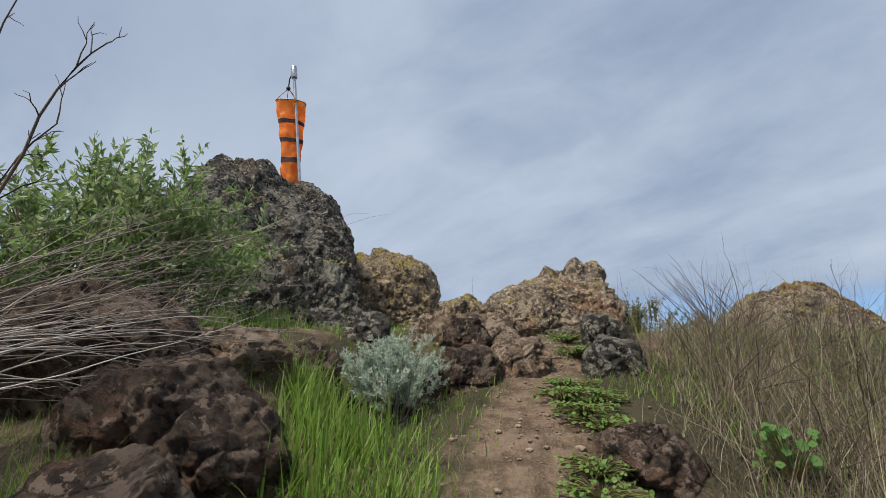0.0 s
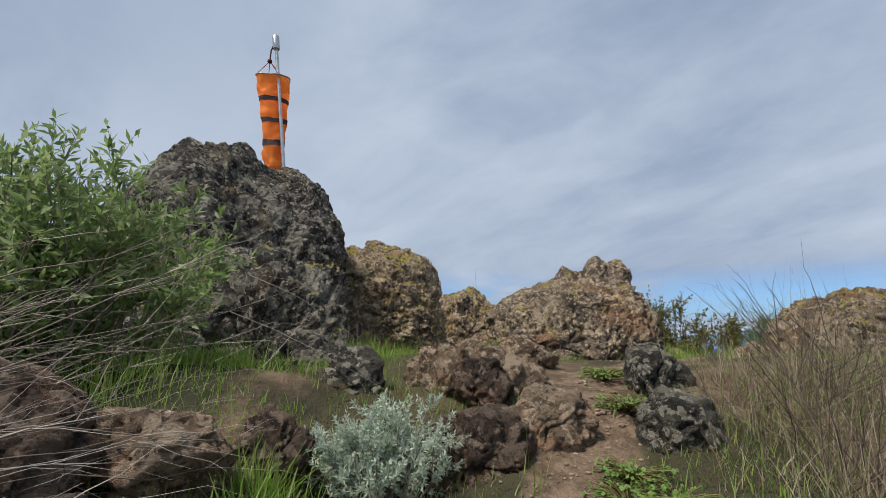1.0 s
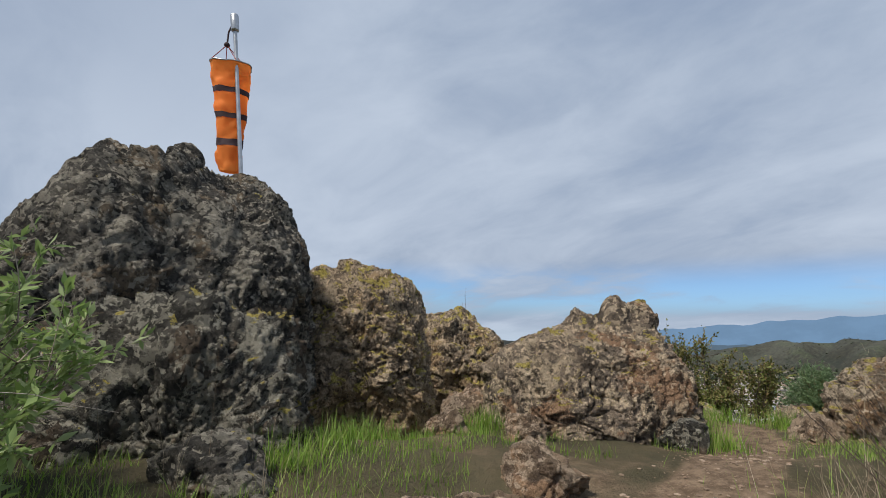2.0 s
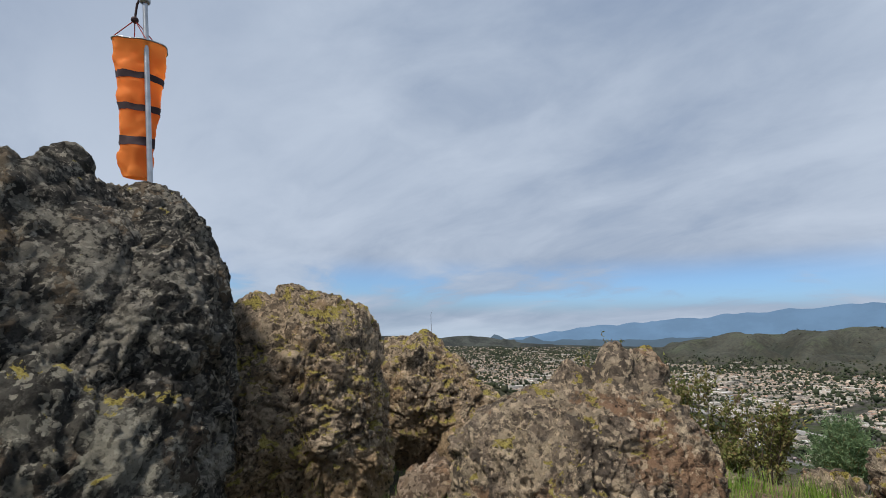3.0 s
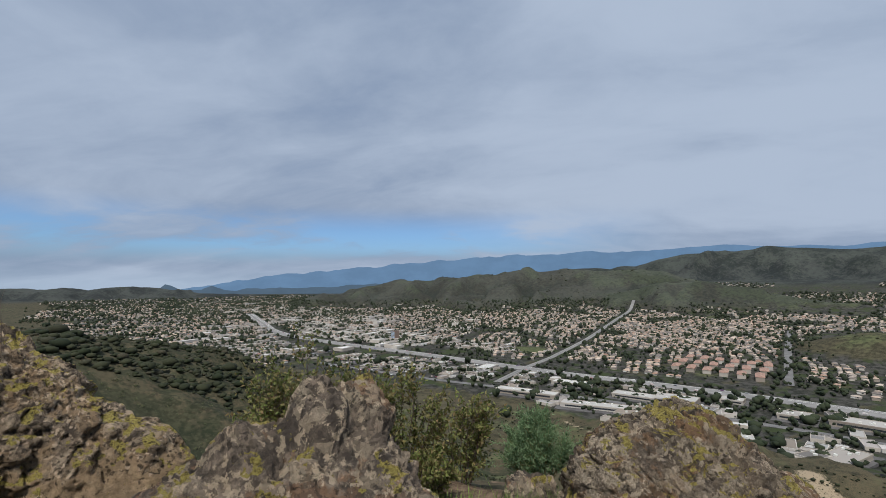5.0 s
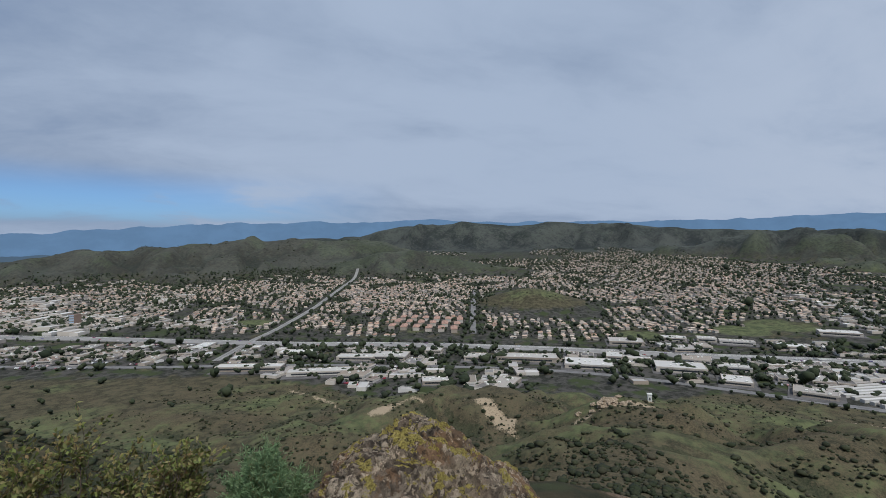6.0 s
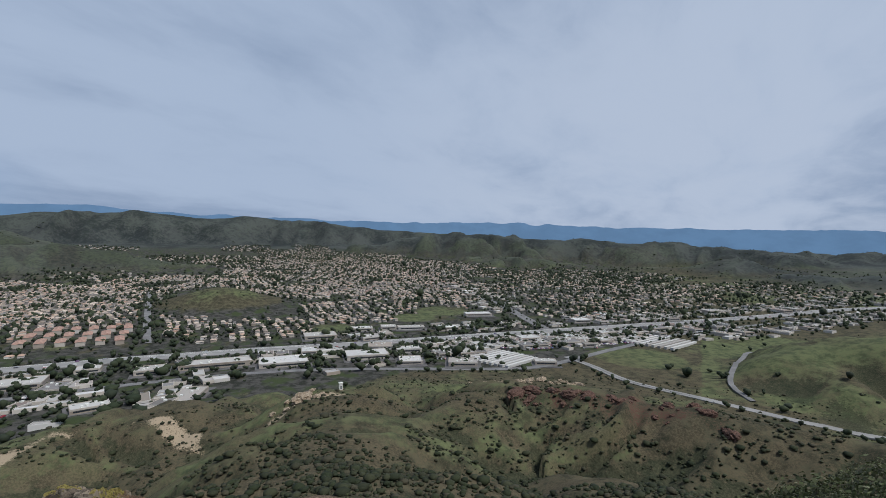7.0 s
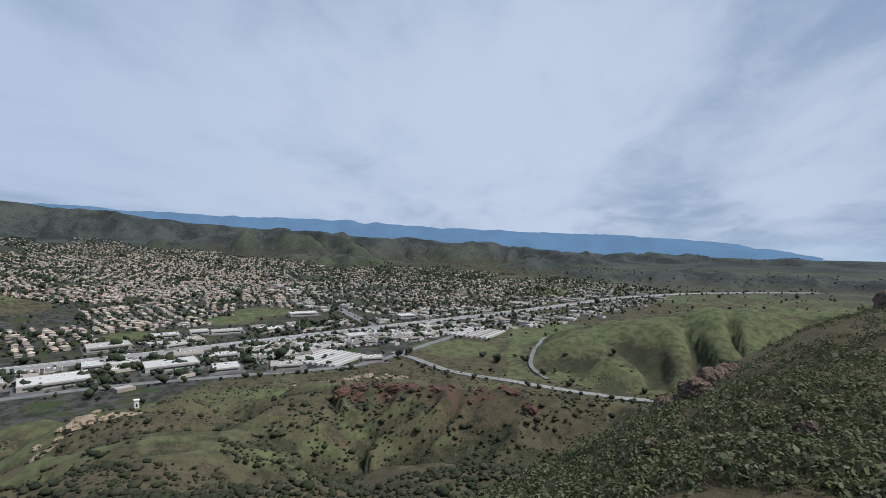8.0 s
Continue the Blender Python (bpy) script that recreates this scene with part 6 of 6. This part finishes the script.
def tuft(label, places, per, tall, mat, wide=0.007, loose=0.07, category="grass"):
    """One clump of blades for each place."""
    xs, ys = [], []
    for cx, cy, s in places:
        xs.append(rng.normal(cx, s, per))
        ys.append(rng.normal(cy, s, per))
    x, y = np.concatenate(xs), np.concatenate(ys)
    n = len(x)
    turf("grass", label, category, x, y, rng.uniform(0.45, 1.0, n) * tall, rng.uniform(0.6, 1.2, n) * wide, np.abs(rng.normal(0.5, 0.3, n)), mat)


tuft("tall bright green grass between the boulders", [(-0.62, 2.35, 0.08), (-0.52, 2.15, 0.09), (-0.70, 2.5, 0.07), (-0.45, 2.4, 0.08), (-0.32, 2.05, 0.09), (-0.50, 1.9, 0.08), (-0.38, 1.75, 0.07), (-0.15, 1.8, 0.07), (-0.18, 1.55, 0.07)], 120, 0.32, BLADE, 0.011)
tuft("long green grass at the foot of the rocks", [(-0.75, 5.0, 0.14), (-0.55, 5.5, 0.14), (-0.9, 4.6, 0.12), (-1.4, 3.6, 0.15), (-1.7, 3.2, 0.14), (0.25, 6.1, 0.10), (0.45, 5.8, 0.08), (-0.05, 6.6, 0.16), (2.15, 5.35, 0.10), (2.5, 6.3, 0.15), (2.9, 6.5, 0.16), (3.3, 6.2, 0.12), (2.2, 6.2, 0.12), (-1.25, 1.62, 0.06), (-1.45, 1.2, 0.10), (-1.75, 1.35, 0.12), (-1.05, 1.05, 0.08), (1.55, 7.4, 0.15), (1.2, 8.3, 0.2)], 230, 0.26, BLADE)
# low green growth over all the ground but the trodden trail
n = 90000
x, y = rng.uniform(-4.0, 4.8, n), -0.6 + 9.6 * rng.random(n) ** 1.2
off = along(x, y, TRAIL)[0]
keep = (off > 0.12 + 0.34 * rng.random(n)) & (layers(flat2(x, y, 1.3), 3, 12) > -0.45) & (np.hypot((x - 0.4) / 4.2, (y - 3.6) / 4.3) + 0.2 * layers(flat2(x, y, 0.9), 2, 13) < 0.82 + 0.2 * rng.random(n))
x, y = x[keep], y[keep]
n = len(x)
turf("low_grass", "short green grass and weeds around the stones", "grass", x, y, rng.uniform(0.03, 0.13, n), rng.uniform(0.003, 0.007, n), np.abs(rng.normal(0.5, 0.3, n)), BLADE)
# the mound of dry grass
xs, ys = [], []
for cx, cy, sx, sy, m in ((2.1, 3.3, 0.45, 0.4, 5200), (2.7, 2.9, 0.35, 0.4, 1300), (1.65, 2.4, 0.25, 0.4, 3400), (2.4, 2.2, 0.5, 0.45, 4200), (3.0, 3.9, 0.4, 0.3, 300), (1.6, 3.9, 0.16, 0.25, 900), (1.35, 1.7, 0.22, 0.3, 1600), (2.0, 1.5, 0.4, 0.35, 2200)):
    a, b = patch(cx, cy, sx, sy, m)
    xs.append(a)
    ys.append(b)
x, y = np.concatenate(xs), np.concatenate(ys)
keep = along(x, y, TRAIL)[0] > 0.5
x, y = x[keep], y[keep]
n = len(x)
turf("dry_grass", "dense mound of dry straw-brown grass", "grass", x, y, rng.gamma(4.0, 0.05, n) + 0.06, rng.uniform(0.0018, 0.0045, n), np.abs(rng.normal(1.2, 0.5, n)), STRAW)
x, y = patch(2.05, 2.9, 0.55, 0.65, 900)
turf("green_blades", "green blades growing up through dry grass", "grass", x, y, rng.uniform(0.10, 0.28, 900), rng.uniform(0.002, 0.004, 900), np.abs(rng.normal(0.6, 0.3, 900)), BLADE)
x, y = patch(2.35, 3.5, 0.6, 0.45, 150)
turf("dry_stalks", "tall thin dry grass stalks against the sky", "grass", x, y, rng.uniform(0.45, 0.85, 150), rng.uniform(0.0016, 0.0028, 150), np.abs(rng.normal(0.3, 0.15, 150)), STRAW)
x, y = np.r_[rng.normal(-1.0, 0.3, 26), rng.normal(0.75, 0.2, 10), rng.normal(1.5, 0.3, 16)], np.r_[rng.normal(4.3, 0.25, 26), rng.normal(5.5, 0.15, 10), rng.normal(5.35, 0.1, 16)]
turf("dry_stalks", "thin pale stalks in front of the rocks", "grass", x, y, rng.uniform(0.3, 0.75, 52), np.full(52, 0.003), np.abs(rng.normal(0.2, 0.12, 52)), STRAW)


def broadleaf(label, x, y, count, size, tall, mat, spread):
    """A low plant of rounded leaves on short stalks."""
    g = height(x, y)
    root = empty("broadleaf_plant", label, "plant", (x, y, g))
    lines, V, F = [], [], []
    t = np.linspace(0, 2 * np.pi, 9, endpoint=False)
    for q in range(count):
        a, r = rng.uniform(0, 6.28), spread * math.sqrt(rng.random())
        tip = np.array((math.cos(a) * r, math.sin(a) * r, tall * rng.uniform(0.25, 1.0)))
        lines.append((bowed(np.zeros(3), tip, 0.02, 4), 0.0025, 3))
        nrm = unit(np.array((rng.normal(0, 0.5), -0.6 + rng.normal(0, 0.4), 0.8)))
        u = unit(np.cross(nrm, (0.3, 1, 0.1)))
        w = np.cross(nrm, u)
        s = size * rng.uniform(0.6, 1.1)
        wav = 1 + 0.14 * np.cos(5 * t)
        ring = tip + s * (np.cos(t) * wav)[:, None] * u + s * (np.sin(t) * wav)[:, None] * w + 0.15 * s * np.cos(3 * t)[:, None] * nrm
        V.append(np.vstack([ring, tip - 0.12 * s * nrm]))
        F.append(np.stack([np.arange(9), (np.arange(9) + 1) % 9, np.full(9, 9)], 1) + q * 10)
    stalks = part("stem", mesh_of("stem", *tubes(lines), [WEED]), None, root)
    tagged(stalks, kind="stuff")
    part("foliage", mesh_of("foliage", np.vstack(V), np.vstack(F), [mat]), None, root)


broadleaf("rounded green mallow leaves amid dry grass", 1.36, 1.98, 60, 0.020, 0.22, MALLOW, 0.13)
broadleaf("green mallow leaves at the foot of dry grass", 1.62, 1.62, 22, 0.024, 0.15, MALLOW, 0.12)
for x, y in ((0.68, 2.42), (0.64, 2.62), (0.74, 2.30), (0.72, 2.78), (0.92, 3.35), (0.98, 3.85), (0.62, 2.0), (0.58, 1.85), (0.80, 2.60)):
    broadleaf("low bright green weeds on the trail's edge", x, y, 130, 0.0095, 0.085, CLOVER, 0.17)

# two thin stalks beyond the far boulder
dead_shrub("dry_stem", "two thin upright stems beside the boulder", (0.62, 9.75, 2.6), (0, 0, 1), 0.03, 3, 1.1, DARK_TWIG, 0.006, 0)

# ---- scrub on the hillsides ----
SCRUB = islands("scrub_leaves", [(0.018, 0.025, 0.012), (0.030, 0.038, 0.017), (0.046, 0.050, 0.026), (0.024, 0.030, 0.015), (0.064, 0.058, 0.037)], 0.85, 0.15)
BRUSH = islands("near_scrub_leaves", [(0.045, 0.060, 0.022), (0.075, 0.092, 0.035), (0.115, 0.130, 0.065), (0.060, 0.070, 0.032), (0.150, 0.155, 0.095), (0.12, 0.10, 0.06)], 0.85, 0.2)


def hill_spots(n, az0, az1, r0, r1, thr=-0.2, scale=1 / 40.0, seed=3):
    az, r = rng.uniform(az0, az1, n), np.exp(rng.uniform(math.log(r0), math.log(r1), n))
    x, y = SUMMIT[0] + r * np.sin(np.radians(az)), SUMMIT[1] + r * np.cos(np.radians(az))
    keep = layers(flat2(x, y, scale), 3, seed) > thr
    keep &= x < np.interp(y, [-1000, -720, -548, -419, -340, -178, -60, 20, 200, 420, 640, 900, 2000], [660, 650, 610, 570, 553, 600, 540, 470, 500, 540, 480, 400, 150])
    return x[keep], y[keep]


x, y = hill_spots(30000, -12, 178, 130, 640, -0.35)
n = len(x)
wide = rng.gamma(2.2, 0.6, n) + 0.6
stuff("hill_scrub", "dark bushes dotted over the hillsides", "bushes", scatter(BUSHES, np.c_[x, y, land(x, y) - 0.15 * wide], rng.uniform(0, 6.28, n), np.c_[wide, wide, wide * 0.8], rng.integers(0, 3, n)), [SCRUB], True)


az, r = rng.uniform(28, 178, 16000), np.sqrt(rng.uniform(1100**2, 4200**2, 16000))
x, y = SUMMIT[0] + r * np.sin(np.radians(az)), SUMMIT[1] + r * np.cos(np.radians(az))
z = land(x, y)
keep = (z - floor_level(x, y) > 8) & (layers(flat2(x, y, 1 / 120.0), 3, 9) > -0.1)
x, y, z = x[keep], y[keep], z[keep]
n = len(x)
wide = rng.gamma(3.0, 1.3, n) + 2.5
stuff("far_scrub", "dark scrub and oaks speckling the far hills", "bushes", scatter(BUSHES, np.c_[x, y, z - 0.2 * wide], rng.uniform(0, 6.28, n), np.c_[wide, wide, wide * 0.7], rng.integers(0, 3, n)), [SCRUB], True)


def leafy_scrub(x, y, per=64, sizes=None):
    """Bushes of many small leaf sprays on the slopes close by."""
    n = len(x)
    size = rng.gamma(4.0, 0.10, n) + 0.16 if sizes is None else sizes * 0.5
    d = unit(rng.normal(size=(n, per, 3)))
    d[..., 2] = np.abs(d[..., 2])
    lobes = 0.72 + 0.28 * np.sin(3 * np.arctan2(d[..., 1], d[..., 0]) + rng.uniform(0, 6.28, (n, 1)))
    rad = rng.uniform(0.6, 1.0, (n, per)) * lobes
    c = np.c_[x, y, land(x, y) - 0.05]
    at = c[:, None] + d * rad[..., None] * size[:, None, None] * (1, 1, 0.9)
    L = size[:, None] * rng.uniform(0.45, 1.05, (n, per)) / math.sqrt(per)
    u = unit(np.cross(d, rng.normal(size=d.shape))) * L[..., None]
    w = unit(np.cross(u, d + 0.5 * rng.normal(size=d.shape))) * L[..., None] * 0.7
    v = np.stack([at - u, at + w, at + u, at - w], 2).reshape(-1, 3)
    return v, np.arange(len(v)).reshape(-1, 4)


x1, y1 = hill_spots(4600, 126, 182, 15, 70, -0.7, 1 / 9.0)
x2, y2 = hill_spots(1700, -10, 126, 20, 62, -0.5, 1 / 9.0)
v, f = leafy_scrub(np.r_[x1, x2], np.r_[y1, y2])
tagged(new("slope_scrub", mesh_of("slope_scrub", v, f, [BRUSH], smooth=False)), "low grey-green scrub covering the near slopes", "bushes", kind="stuff")
x, y = hill_spots(7000, -12, 182, 58, 135, -0.45, 1 / 14.0)
n = len(x)
wide = rng.gamma(3.0, 0.30, n) + 0.5
v, f = leafy_scrub(x, y, 34, wide)
tagged(new("slope_bushes", mesh_of("slope_bushes", v, f, [BRUSH], smooth=False)), "scattered grey-green bushes on the steep slopes", "bushes", kind="stuff")

# rocks on the slopes
SLOPE_ROCKS = [(161.5, 46, 1.7, ROCK_RED), (160, 43, 1.5, ROCK_RED), (157.5, 43, 1.5, ROCK_RED), (163, 49, 1.4, ROCK_RED), (176, 62, 2.2, ROCK_RED), (156, 40, 1.0, ROCK_RED), (150, 36, 0.9, ROCK_RED), (169, 20, 0.5, ROCK_RED), (173, 14, 0.35, ROCK_RED), (155, 20, 0.4, ROCK_RED)]
for n, (az, r, s, mat) in enumerate(SLOPE_ROCKS):
    x, y = polar(az, r)
    g = height(x, y)
    rock("crag", "brown weathered crag jutting from the scrub slope", (x, y, g + 0.2 * s), [(x, y, g + 0.15 * s, s, 0.9 * s, 0.8 * s), (x + 0.5 * s, y - 0.3 * s, g + 0.05 * s, 0.8 * s, 0.7 * s, 0.6 * s)], mat, "slope crags", level=5, lump=0.5 * s, rough=1.0, seed=300 + n)
CLIFF = rock_material("red_cliff_rock", (0.045, 0.030, 0.025), (0.105, 0.060, 0.046), (0.17, 0.105, 0.08), -2.5, 0.0, (0.13, 0.068, 0.048))
SANDSTONE = rock_material("pale_bank_rock", (0.13, 0.10, 0.07), (0.30, 0.235, 0.165), (0.42, 0.35, 0.26), -2.5, 0.2, (0.33, 0.25, 0.17))
for mat, label, line, count, size in ((CLIFF, "broken red rock along the spur's crest", [(119, 318), (122, 314), (126, 310), (134, 297), (143, 279)], 60, 2.4), (SANDSTONE, "pale sandstone ledges on the far spur", [(114.6, 553), (119.5, 575), (121.7, 598), (127.2, 591)], 70, 2.4), (SANDSTONE, "pale rock bank below the monument", [(91, 326), (95, 328), (97, 334)], 16, 2.4), (CLIFF, "reddish rocks on the lower slope", [(56, 250), (64, 260), (70, 250)], 18, 2.0)):
    a = rng.uniform(0, 1, count)
    kk = np.linspace(0, 1, len(line))
    az = np.interp(a, kk, [p[0] for p in line]) + rng.normal(0, 0.4, count)
    r = np.interp(a, kk, [p[1] for p in line]) + rng.normal(0, 5, count)
    x, y = SUMMIT[0] + r * np.sin(np.radians(az)), SUMMIT[1] + r * np.cos(np.radians(az))
    d, f = sphere_points(3)
    forms = []
    for q in range(4):
        near, second = cells(d * 1.6 + q * 9, q)
        forms.append((d * (0.75 + 0.5 * (second - near) + 0.25 * layers(d * 2.0, 3, q))[:, None] * (1.3, 0.8, 0.7), [(f, 0)]))
    s = rng.gamma(3.0, size / 3, count)
    stuff("cliff_rocks", label, "rocks", scatter(forms, np.c_[x, y, land(x, y)], rng.uniform(0, 6.28, count), s, rng.integers(0, 4, count)), [mat], False)


def monument():
    """A small white tower on the spur."""
    x, y = polar(98.4, 346)
    root = empty("monument", "small white tower on a stone base on the spur", "monument", (x, y, height(x, y)))
    b = bmesh.new()
    box(b, -2.4, -2.4, -1.5, 2.4, 2.4, 0.9, 0.15)
    part("base", b, SANDSTONE, root, "tan stone base")
    b = bmesh.new()
    box(b, -1.3, -1.3, 0.9, 1.3, 1.3, 5.4, 0.2)
    part("tower", b, LINE_PAINT, root)
    b = bmesh.new()
    box(b, -1.6, -1.6, 5.4, 1.6, 1.6, 5.9, 0.1)
    part("cap", b, LINE_PAINT, root)
    b = bmesh.new()
    box(b, -1.36, -0.45, 1.6, -1.25, 0.45, 3.6)
    part("opening", b, GLASS_DARK, root)


monument()
